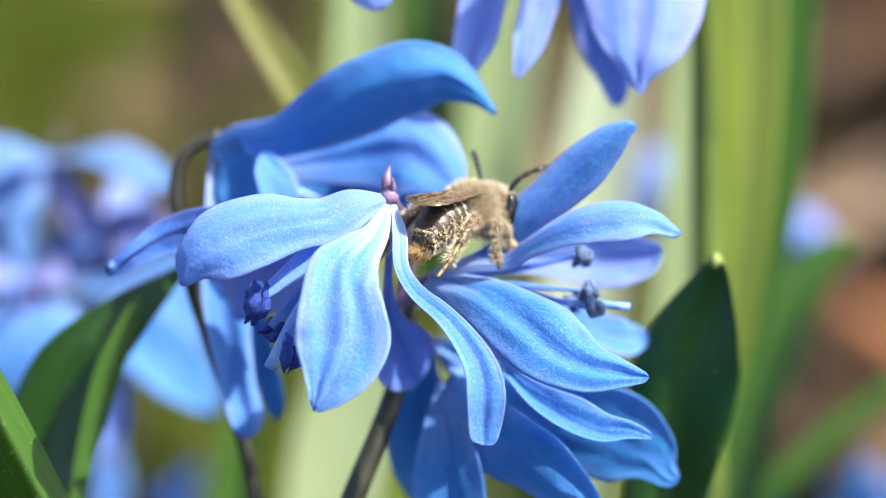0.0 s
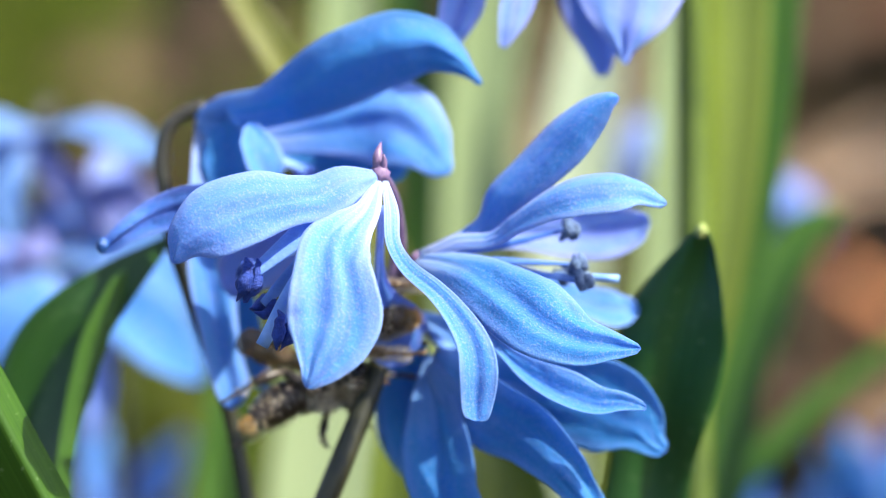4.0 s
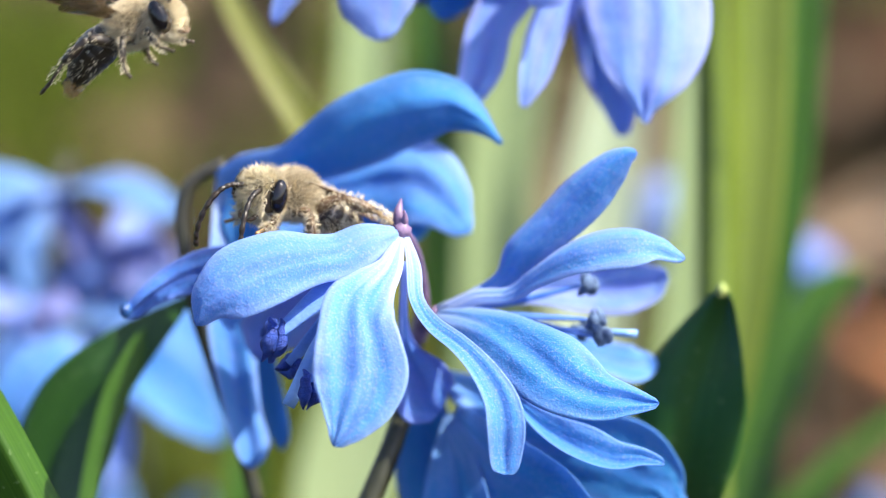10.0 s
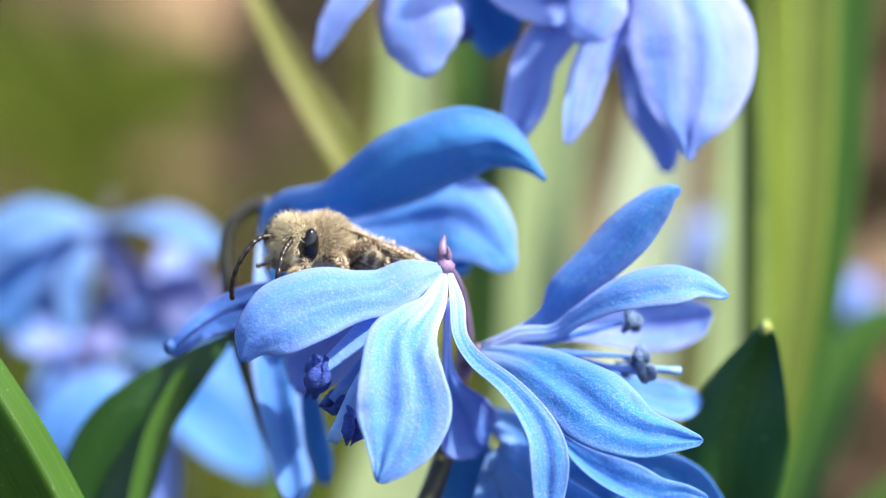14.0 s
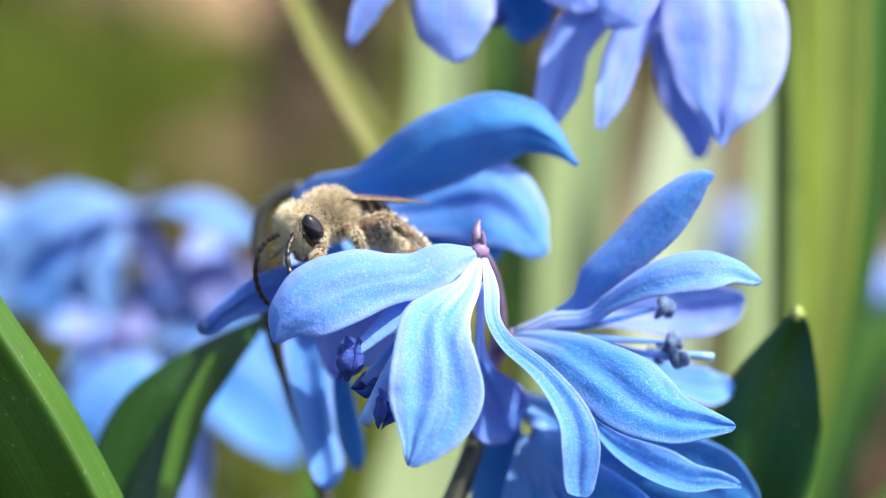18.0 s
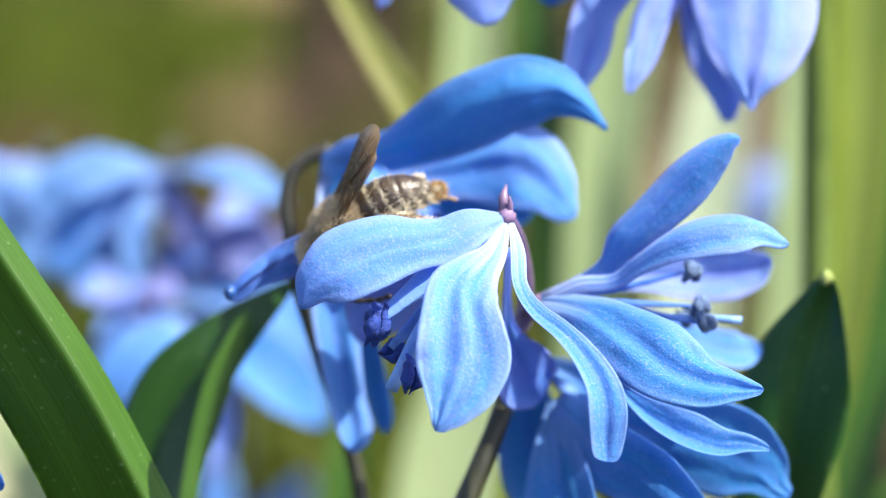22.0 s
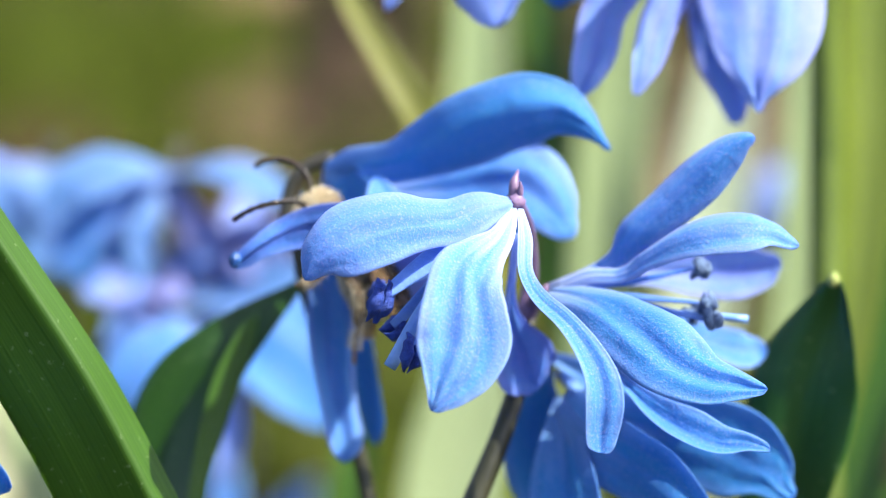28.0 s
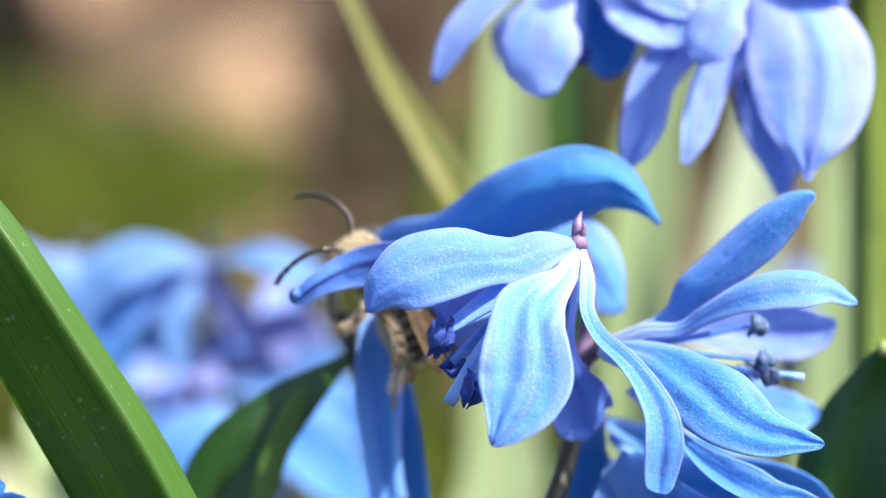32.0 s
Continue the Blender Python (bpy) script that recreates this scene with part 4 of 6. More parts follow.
for x, y, z in ((-29, 63, 5.73), (-24.85, 62, 0.05), (-31.15, 60, -2.36), (16.87, 121, 7.5), (28.65, 121, 2.21)):
    stem("flower_stem", [(x, y, z), (x + 0.5, y + 2, z + 1.5), (x + 1.5, y + 4, z - 4), (x + 2, y + 5, z - 20)], (0.5, 0.5, 0.6, 0.8), STALK, "thin brownish flower stem of a flower behind")
for x, y, z in ((-27.78, 111, -27.7), (22.73, 111, -29.9), (30.7, 116, -32.5), (37.3, 111, -27.7)):
    stem("flower_stem", [(x, y, z), (x, y + 1, z - 6)], (0.5, 0.6, 0.8), STALK, "thin brownish flower stem of a low flower")
open_flower = thing("squill_flower", spot(-25.3, 58, -4.75), "light blue squill flower spreading a broad petal", "flower", SQUILL)
petal(open_flower, [(-0.03, 0, 0.01), (2.52, -2, -1.94), (4.97, -3, -4.09), (8.4, -4, -7.61)], 5.6, (0.1, -0.85, 0.45), PETAL_MID)
petal(open_flower, [(0, 0, -0.4), (0.56, -2, -3.93), (1.04, -3, -7.86), (0.84, -3, -11.81)], 2.4, (0.2, -0.95, 0), PETAL_LILAC)
petal(open_flower, [(-0.2, 0, 0), (-3.31, -3, -1.53), (-5.58, -4, -3.88), (-7.16, -4, -7.03)], 4.4, (0, -0.9, 0.4), PETAL)
petal(open_flower, [(-0.16, 2, 0.17), (2.76, 6, 0.72), (5.48, 8, -0.12), (7.48, 9, -2.6)], 4.4, (0, -0.9, 0.4), PETAL)
petal(open_flower, [(-0.24, 2, -0.23), (-2.12, 6, -4.16), (-3.11, 8, -7.49), (-3.61, 9, -10)], 4.4, (0, -0.95, 0.1), PETAL)
stamen(open_flower, [(0, 0, -0.32), (0.88, -1, -3.17), (1.28, -1, -5.16)], (0, 0, -1), 0.34)
x, y, z = (-25.47, 60, -4.58)
stem("flower_stem", [(x, y, z), (x - 1, y + 3, z), (x - 2, y + 5, z - 8), (x - 2, y + 5, z - 22)], (0.5, 0.5, 0.6, 0.8), STALK, "thin brownish flower stem of a flower behind")
arched_flower = thing("squill_flower", spot(-28.91, 62, 5.51), "pale sunlit blue squill flower with a wide arching petal", "flower", SQUILL)
SUNNY = (0.45, -0.65, 0.6)
petal(arched_flower, [(-0.42, -2, -0.32), (2.98, -4, -0.03), (6.05, -5, -0.61), (9.11, -6, -2.48)], 3.4, SUNNY, PETAL_PALE)
petal(arched_flower, [(0.59, -2, -0.32), (-2.64, -4, 0.05), (-6.33, -5, -1.08), (-8.94, -5, -3.87)], 4.0, SUNNY, PETAL_PALE)
petal(arched_flower, [(-0.31, -1, -0.22), (-3.54, -3, -1.65), (-6.25, -4, -4.66), (-7.25, -4, -7.85)], 3.4, (0.1, -0.9, 0.3), PETAL)
petal(arched_flower, [(-0.02, -2, -0.64), (1.57, -4, -3.06), (2.98, -4, -5.46), (3.7, -3, -8.46)], 2.6, (0.1, -0.95, 0.1), PETAL_MAUVE)
petal(arched_flower, [(-0.22, -2, -0.64), (-1.43, -4, -3.46), (-1.83, -4, -5.86), (-1.53, -3, -9.06)], 2.8, SUNNY, PETAL_PALE)
petal(arched_flower, [(0, 0, -0.2), (-2.84, 2, -3.83), (-5, 3, -6.68), (-5.82, 3, -9.54)], 4.6, (-0.3, -0.9, 0.1), PETAL_SHADED)
stamen(arched_flower, [(-0.02, -2, -0.64), (0.48, -3, -3.06), (0.88, -3, -5.06)], (0, 0, -1), 0.34)
stamen(arched_flower, [(-0.11, -1, -0.62), (-2.24, -2, -3.05), (-4.05, -2, -5.06)], (-0.4, 0, -1), 0.34)
mauve_flower = thing("squill_flower", spot(-24.69, 60, 0.05), "pale mauve-blue squill flower turned to the sun", "flower", SQUILL)
petal(mauve_flower, [(-1.21, 0, 0.4), (0.96, -2, 0.4), (2.63, -3, -0.6), (4.03, -3, -2.59)], 4.6, (0.1, -0.95, 0.1), PETAL_MAUVE)
petal(mauve_flower, [(-3.94, -1, -4), (-0.76, -3, -3.58), (2.31, -4, -2.86), (5.89, -4, -1.19)], 4.2, SUNNY, PETAL_PALE)
petal(mauve_flower, [(-0.4, 0, 0), (-2.19, 2, -0.81), (-3.9, 3, -2.43), (-4.72, 3, -4.46)], 3.8, (-0.2, -0.9, 0.1), PETAL)
petal(mauve_flower, [(-0.36, 2, 0.2), (0.17, 3, 2.03), (1.31, 4, 2.85), (2.54, 4, 2.44)], 3.0, (0, -0.9, 0.3), PETAL_LILAC)
petal(mauve_flower, [(-0.28, 1, -0.2), (-0.16, 2, -2.43), (-0.65, 3, -4.87), (-1.46, 3, -6.49)], 3.8, (0.2, -0.9, 0.3), PETAL_PALE)
stamen(mauve_flower, [(-0.32, -1, 0), (-1.44, -2, 0.4), (-2.45, -2, 0.6)], (-0.8, 0, -0.4), 0.36)
stamen(mauve_flower, [(-0.32, -1, -0.2), (-1.44, -2, -0.8), (-2.65, -2, -1.2)], (-0.8, 0, -0.4), 0.36)
small_flower = thing("squill_flower", spot(-30.74, 58, -2.74), "whitish lavender squill flower facing outwards", "flower", SQUILL)
for gx, gy, w, mat in ((210, 560, 3.6, PETAL_MAUVE), (285, 565, 3.6, PETAL_MAUVE), (265, 625, 3.8, PETAL_PALE), (215, 630, 3.8, PETAL), (170, 520, 3.4, PETAL_LILAC), (300, 520, 3.4, PETAL_MAUVE)):
    dx, dz = (gx - 240) * 0.04, -(gy - 520) * 0.04
    petal(small_flower, [(0, 0, 0), (dx * 0.5, -1.0, dz * 0.5), (dx, -1.4, dz), (dx * 1.4, -1.0, dz * 1.4)], w, SUNNY, mat)
stamen(small_flower, [(0, -0.4, 0), (-0.3, -2, -1.0), (-0.4, -3, -2.2)], (0, -0.5, -1), 0.36)
left_flower = thing("squill_flower", spot(-41.33, 70, 4.62), "very pale blue squill flower beside the arched one", "flower", SQUILL)
petal(left_flower, [(2.5, 0, 1.04), (1.09, -2, -0.23), (-0.16, -2, -1.68), (-0.99, -2, -4.56)], 5.0, SUNNY, PETAL_PALE)
petal(left_flower, [(2.09, 0, 1.66), (2.63, -1, -1.25), (2.21, -1, -4.15), (1.38, -1, -7.04)], 4.4, SUNNY, PETAL_PALE)
petal(left_flower, [(1.84, 2, 0.86), (-0.97, 1, 0.64), (-3.48, 1, 0.43), (-5.58, 1, -2.07)], 4.4, SUNNY, PETAL_LILAC)
petal(left_flower, [(1.42, 2, 1.7), (-1.94, 2, -1.22), (-4.04, 2, -4.14), (-4.88, 2, -7.06)], 4.4, (0.1, -0.9, 0.2), PETAL)
x, y, z = (-38.94, 71, 6.5)
stem("flower_stem", [(x, y, z), (x + 0.5, y + 2, z + 1), (x + 1, y + 3, z - 5), (x + 1, y + 4, z - 20)], (0.5, 0.5, 0.6, 0.8), STALK, "thin brownish flower stem of a flower behind")
near_flower = thing("squill_flower", spot(-39.49, -3, -12.45), "blue squill flower low in front of the long leaf, shade painted in", "flower", SQUILL)
petal(near_flower, [(-2.5, -3, -4.06), (0.19, -4, -0.54), (2.73, -4, 1.81), (4.63, -4, 2.66)], 3.2, (-0.75, -0.65, 0.0), PETAL_SHADED)
petal(near_flower, [(-2.5, -3, -4.22), (1.6, -5, -1.13), (5.39, -5, 0.44), (8.23, -5, -0.97)], 3.8, (-0.75, -0.65, 0.0), PETAL_SHADED)
petal(near_flower, [(-2.66, -2, -4.44), (1.75, -6, -3.89), (4.89, -6, -3.89), (7.09, -6, -5.13)], 4.0, (-0.4, -0.9, 0.2), PETAL_SHADED)
stamen(near_flower, [(-2.5, -3, -4.22), (0.05, -3, -2.8), (1.96, -3, -1.54)], (1, 0, 0.3), 0.34)
x, y, z = (-42, -6, -16.67)
stem("flower_stem", [(x, y, z), (x - 1, y + 1, z - 3), (x - 2, y + 1, z - 9)], (0.5, 0.6, 0.8), STALK, "thin brownish flower stem of a low flower")

# ---- ground ----
bm = bmesh.new()
ring = [0.0, 0.1, 0.2, 0.3, 0.42, 0.56, 0.75, 1.0, 1.5, 2.5, 5, 12, 40, 150, 600, 2500]
rows = []
for r in ring:
    rows.append([bm.verts.new((r * math.cos(g) * 1000, r * math.sin(g) * 1000 + 200, 7 * noise.noise(Vector((r * math.cos(g) * 9, r * math.sin(g) * 9, 0))) if 0.05 < r < 3 else 0)) for g in (2 * math.pi * j / 64 for j in range(64))])
for r0, r1 in zip(rows[1:], rows[2:]):
    for j in range(64):
        bm.faces.new((r0[j], r0[(j + 1) % 64], r1[(j + 1) % 64], r1[j]))
bm.faces.new(rows[1])
bmesh.ops.delete(bm, geom=rows[0], context="VERTS")
tagged(link_mesh("ground", bm, SOIL), "brown soil with moss and leaf litter", "ground", kind="structure")


def dead_leaf(x, y, size, turn, material, label, lift=0.0, tilt=0.0):
    counter[0] += 1
    pts = [(0, 0, 0), (size * 0.35, size * 0.05, size * 0.10), (size * 0.7, 0, size * 0.14), (size, -size * 0.06, size * 0.05)]
    ob = part("dead_leaf", blade(pts, size * 0.62, (0, 0, 1), 0.5, 0.5, TEPAL, 0.12, 0.02, counter[0], 14, 8), material)
    ob.matrix_world = pose(x / 1000, y / 1000, (2 + lift) / 1000, tilt, 0, turn)
    return tagged(ob, label, "dead leaf", "dead leaves on the soil")


rnd = random.Random(11)
for i in range(150):
    y = rnd.uniform(170, 620)
    x = rnd.uniform(-90, 90) * (0.5 + y / 500)
    mat, lab = rnd.choice(((DEAD_BROWN, "curled brown dead leaf lying on the soil"),) * 5 + ((DEAD_PALE, "greyish dead leaf lying on the soil"),) * 2)
    if x < -5 and rnd.random() < 0.75 or 15 < x < 130 and 190 < y < 455:
        continue
    dead_leaf(x, y, rnd.uniform(22, 48), rnd.uniform(0, 360), mat, lab, rnd.uniform(0, 5), rnd.uniform(-25, 25))
TAN, RUST, GREY, BROWN = ("curled tan dead leaf propped on the litter", "russet dead leaf stalk on the litter", "greyish dead leaf on the litter", "dark brown dead leaf on the litter")
for x, y, size, turn, mat, lab, lift, tilt in (
    (51.1, 391.14, 27, 0, DEAD_PEACH, "curled pale peach dead leaf propped on the litter", 5, 62), (50.5, 372, 22, 10, SHADOW_GAP, "near-black leaf shape standing in for a shadowed gap in the litter", 3, 70),
    (36.29, 290.47, 18, 40, DEAD_BROWN, BROWN, 2, 45), (50.43, 282.47, 14, 5, DEAD_TAN, TAN, 2, 50), (48.19, 317.14, 14, -20, DEAD_BROWN, BROWN, 1, 30),
    (68.8, 524.96, 24, 20, DEAD_UMBER, "reddish brown dead leaf on the litter", 2, 40),
    (-73.36, 594.51, 34, 60, DEAD_TAN, TAN, 2, 45), (-107.8, 633.95, 40, 20, DEAD_PALE, GREY, 2, 40), (-56.14, 507.06, 20, 10, DEAD_BROWN, BROWN, 2, 40),
    (42.46, 568.35, 26, 50, DEAD_PALE, GREY, 2, 40), (-16.62, 633.95, 30, 90, DEAD_BROWN, BROWN, 2, 40)):
    dead_leaf(x, y, size, turn, mat, lab, lift, tilt)
for x, y, size, turn in ((-85.2, 651.95, 48, 30), (-75.39, 677.07, 44, 80), (-97.41, 633.95, 50, 140), (-62.47, 664.34, 40, 10), (-94.19, 696.81, 50, 60), (-54.37, 690.14, 46, 120)):
    mat, lab = (DEAD_UMBER, BROWN) if x > -80 else (DEAD_PALE, GREY) if size > 47 else (DEAD_TAN, TAN)
    dead_leaf(x, y, size, turn, mat, lab, 3, 35)
for x, y, size, turn in ((-98, 700, 46, 40), (-112, 735, 50, 100), (-84, 725, 48, 10), (-122, 690, 44, 150), (-72, 748, 46, 70), (-104, 765, 52, 20), (-90, 790, 50, 120), (-128, 775, 50, 60), (-66, 705, 40, 30)):
    if x < -100:
        dead_leaf(x, y, size, turn, DEAD_TAN, TAN, 4, 42)
    else:
        dead_leaf(x, y, size, turn, DEAD_BROWN, BROWN, 4, 42)
for x, y, size, turn in ((-47, 590, 26, 30), (-36, 600, 24, 130)):
    dead_leaf(x, y, size, turn, DEAD_PALE, GREY, 6, 50)
stem("twig", [(-28.34, 260, 44.84), (-29.2, 260, 31.59), (-30, 260, 21), (-30.26, 260, 13.06)], (3.4, 2.2, 0.8, 0.7), TWIG, "dark upright twig standing in the litter", "twig")
stem("twig", [(-22.32, 300, 48.59), (-22.82, 300, 34.3), (-23.75, 300, 22.88), (-24.46, 300, 14.32)], (3.8, 2.6, 1.0, 0.8), TWIG, "thick dark twig standing behind the leaves", "twig")
for x, y, size, turn in ((-63.21, 450.16, 18, 4), (-51.27, 444.54, 13, -8), (-44, 478, 20, -15), (-52, 498, 18, 5)):
    dead_leaf(x, y, size, turn, DEAD_TAN, TAN, 8, 55)
x, y = 47.15, 349.18
a, c = 62.24, 328.77
ob = part("fallen_stalk", tube([(0, 0, 5), ((a - x) * 0.4, (c - y) * 0.4, 8), (a - x, c - y, 6)], (2.2, 2.9, 2.6), 20, 10, flat=0.7), STALK_RUSSET)
ob.matrix_world = pose(x / 1000, y / 1000, 0)
tagged(ob, "thick russet fallen stalk lying on the litter", "fallen stalk")


def moss(x, y, size, material, label, seed):
    """A low, lumpy cushion on the soil."""
    ob = part("moss_cushion", blob((0, 0, 0), (size, size * 0.8, size * 0.55), None, 32, 20, 0.5, seed), material)
    ob.matrix_world = pose(x / 1000, y / 1000, 0.001)
    return tagged(ob, label, "moss")


for n, (x, y, size) in enumerate(((-61.15, 534.22, 9), (-56.09, 550.94, 7), (-86.3, 548.51, 8), (-77.16, 563.3, 6))):
    moss(x, y, size, MOSS, "fresh green cushion of moss on the soil", n)
for n, (x, y, size) in enumerate(((-79.99, 594.51, 9), (-47.82, 553.38, 8), (-102.57, 589.15, 10), (-72.25, 622.32, 8))):
    moss(x, y, size, MOSS_DARK, "dark olive cushion of moss on the soil", n + 9)


def grass(count, x0, x1, y0, y1, tall, seed, name="grass"):
    """Thin bent blades rooted in the soil."""
    r = random.Random(seed)
    verts, faces = [], []
    for _ in range(count):
        x, y, h = r.uniform(x0, x1), r.uniform(y0, y1), r.uniform(0.4, 1.0) * tall
        g, w = r.uniform(0, 6.28), r.uniform(0.6, 1.3)
        dx, dy = math.cos(g), math.sin(g)
        b = len(verts)
        for s in (0, 0.4, 0.75, 1.0):
            c = (x + dx * h * 0.5 * s * s, y + dy * h * 0.5 * s * s, h * s * (1 - 0.25 * s) - 1)
            ww = w * (1 - s * 0.9)
            verts += [(c[0] - dy * ww, c[1] + dx * ww, c[2]), (c[0] + dy * ww, c[1] - dx * ww, c[2])]
        faces += [(b + 2 * k, b + 2 * k + 1, b + 2 * k + 3, b + 2 * k + 2) for k in range(3)]
    me = bpy.data.meshes.new(name)
    me.from_pydata([(x / 1000, y / 1000, z / 1000) for x, y, z in verts], [], faces)
    me.materials.append(GRASS)
    return tagged(new(name, me), "fresh green grass and moss growing through the litter", "grass", kind="stuff")


grass(2100, -150, -10, 230, 575, 34, 3)
grass(1500, -120, 30, 120, 330, 30, 5)
grass(420, 0, 170, 480, 700, 26, 4)

# ---- bees ----
CUTICLE = plain_material("bee_cuticle", (0.012, 0.009, 0.007), (0.035, 0.024, 0.016), 1500, 0.32, 0.3)
CUTICLE_BROWN = plain_material("bee_cuticle_brown", (0.07, 0.042, 0.022), (0.17, 0.105, 0.055), 1200, 0.38, 0.3)
CUTICLE_DARK = plain_material("bee_cuticle_dark_brown", (0.022, 0.015, 0.010), (0.06, 0.04, 0.024), 1200, 0.36, 0.3)
SKIN = plain_material("bee_skin", (0.06, 0.045, 0.027), (0.13, 0.095, 0.055), 1500, 0.6, 0.4)
TARSUS = plain_material("bee_foot", (0.16, 0.095, 0.035), (0.34, 0.21, 0.08), 1200, 0.4, 0.3)
EYE = plain_material("bee_eye", (0.003, 0.003, 0.005), (0.009, 0.008, 0.012), 3000, 0.09, 0.02)
FACE = plain_material("bee_face", (0.40, 0.31, 0.14), (0.62, 0.52, 0.29), 2600, 0.5)


def hair_material(name, a, b):
    m = Nodes(name, 0.45)
    n = m.t.nodes.new("ShaderNodeNewGeometry").outputs["Random Per Island"]
    c = m.ramp(n, [(0.0, a), (1.0, b)])
    m.color(c)
    m.translucent(c, 0.35)
    return m.mat


HAIR = hair_material("bee_hair_tan", (0.52, 0.44, 0.29), (0.84, 0.76, 0.60))
HAIR_GOLD = hair_material("bee_hair_gold", (0.42, 0.25, 0.085), (0.68, 0.50, 0.22))
HAIR_PALE = hair_material("bee_hair_pale", (0.66, 0.58, 0.40), (0.92, 0.86, 0.70))


def wing_material():
    m = Nodes("bee_wing_membrane", 0.22)
    m.color(m.ramp(m.noise(700, 3.0), [(0.3, (0.10, 0.068, 0.036)), (0.7, (0.20, 0.145, 0.085))]))
    clear = m.t.nodes.new("ShaderNodeBsdfTransparent")
    clear.inputs["Color"].default_value = (0.93, 0.88, 0.80, 1)
    mx = m.t.nodes.new("ShaderNodeMixShader")
    mx.inputs[0].default_value = 0.6
    m.link(clear.outputs[0], mx.inputs[1])
    m.link(m.bsdf.outputs[0], mx.inputs[2])
    m.link(mx.outputs[0], m.out.inputs["Surface"])
    m.bump(m.noise(1800, 3.0), 0.4, 0.0001)
    return m.mat


WING = wing_material()


def fuzz(name, parent, roots, length, material, seed, label="", width=0.022, lean=(-0.35, 0, 0), wild=0.35):
    """Many fine tapered hairs on roots, pairs of place and outward direction, in millimetres."""
    r = random.Random(seed)
    verts, faces = [], []
    for p, d in roots:
        d = (Vector(d) + Vector(lean) + Vector((r.gauss(0, wild), r.gauss(0, wild), r.gauss(0, wild)))).normalized()
        a = d.orthogonal().normalized()
        c = d.cross(a)
        h = length * r.uniform(0.55, 1.15)
        bend = Vector((r.gauss(0, 0.12), r.gauss(0, 0.12), r.gauss(0, 0.12))) * h
        b = len(verts)
        for s, w in ((0, 1.0), (0.55, 0.8)):
            for g in (0, 2.1, 4.2):
                verts.append(Vector(p) + d * h * s + bend * s * s + (a * math.cos(g) + c * math.sin(g)) * width * w)
        verts.append(Vector(p) + d * h + bend)
        for k in range(3):
            faces.append((b + k, b + (k + 1) % 3, b + 3 + (k + 1) % 3, b + 3 + k))
            faces.append((b + 3 + k, b + 3 + (k + 1) % 3, b + 6))
    me = bpy.data.meshes.new(name)
    me.from_pydata([tuple(v * 0.001) for v in verts], [], faces)
    me.materials.append(material)
    ob = new(name, me)
    ob.parent = parent
    return tagged(ob, label, kind="stuff")


def on_ball(n, centre, radii, seed, keep=lambda d: True):
    """Roots spread over an ellipsoid."""
    r, out = random.Random(seed), []
    while len(out) < n:
        d = Vector((r.gauss(0, 1), r.gauss(0, 1), r.gauss(0, 1))).normalized()
        if keep(d):
            p = Vector(centre) + Vector((d.x * radii[0], d.y * radii[1], d.z * radii[2])) * 0.97
            out.append((p, Vector((d.x / radii[0], d.y / radii[1], d.z / radii[2])).normalized()))
    return out


def on_tube(points, radius, n, seed):
    r, sp, out = random.Random(seed), curve(points, 30), []
    for _ in range(n):
        i = r.randrange(30)
        t = (sp[i + 1] - sp[i]).normalized()
        o = t.orthogonal().normalized()
        g = r.uniform(0, 6.28)
        d = o * math.cos(g) + t.cross(o) * math.sin(g)
        out.append((sp[i].lerp(sp[i + 1], r.random()) + d * radius, (d + t * 0.6).normalized()))
    return out


def wing(bee, side, pivot, size, name, label):
    """Fore or hind wing: a thin membrane that reaches back from its hinge, with raised veins."""
    L, W = size
    out = [(0, 0.1), (0.3, 0.30), (0.62, 0.52), (0.85, 0.55), (0.97, 0.35), (1.0, 0.0), (0.93, -0.28), (0.75, -0.38), (0.45, -0.30), (0.2, -0.12), (0, -0.06)]
    bm = bmesh.new()
    lo, hi = [], []
    for x, y in out:
        z = 0.10 * math.sin(x * 3) + 0.06 * y
        hi.append(bm.verts.new((-x * L, side * -y * W, z + 0.012)))
        lo.append(bm.verts.new((-x * L, side * -y * W, z - 0.012)))
    bm.faces.new(hi)
    bm.faces.new(lo[::-1])
    for i in range(len(out)):
        k = (i + 1) % len(out)
        bm.faces.new((hi[i], lo[i], lo[k], hi[k]))
    w = part(name, bm, WING, bee, label)
    w.location = Vector(pivot) * 0.001
    vb = bmesh.new()
    for line in (((0, 0.08), (0.3, 0.29), (0.62, 0.51), (0.86, 0.54)), ((0, 0), (0.35, 0.10), (0.7, 0.16), (0.9, 0.12)), ((0, -0.04), (0.3, -0.12), (0.6, -0.16), (0.8, -0.2)),
                 ((0.34, 0.10), (0.36, 0), (0.34, -0.12)), ((0.55, 0.46), (0.57, 0.3), (0.56, 0.14)), ((0.58, 0.14), (0.62, 0), (0.58, -0.15)), ((0.78, 0.5), (0.76, 0.3), (0.74, 0.16))):
        tube([(-x * L, side * -y * W, 0.10 * math.sin(x * 3) + 0.06 * y) for x, y in line], (0.045, 0.04, 0.03), 8, 5, vb)
    part("wing_venation", vb, CUTICLE_BROWN, w, "raised brown veins")
    return w


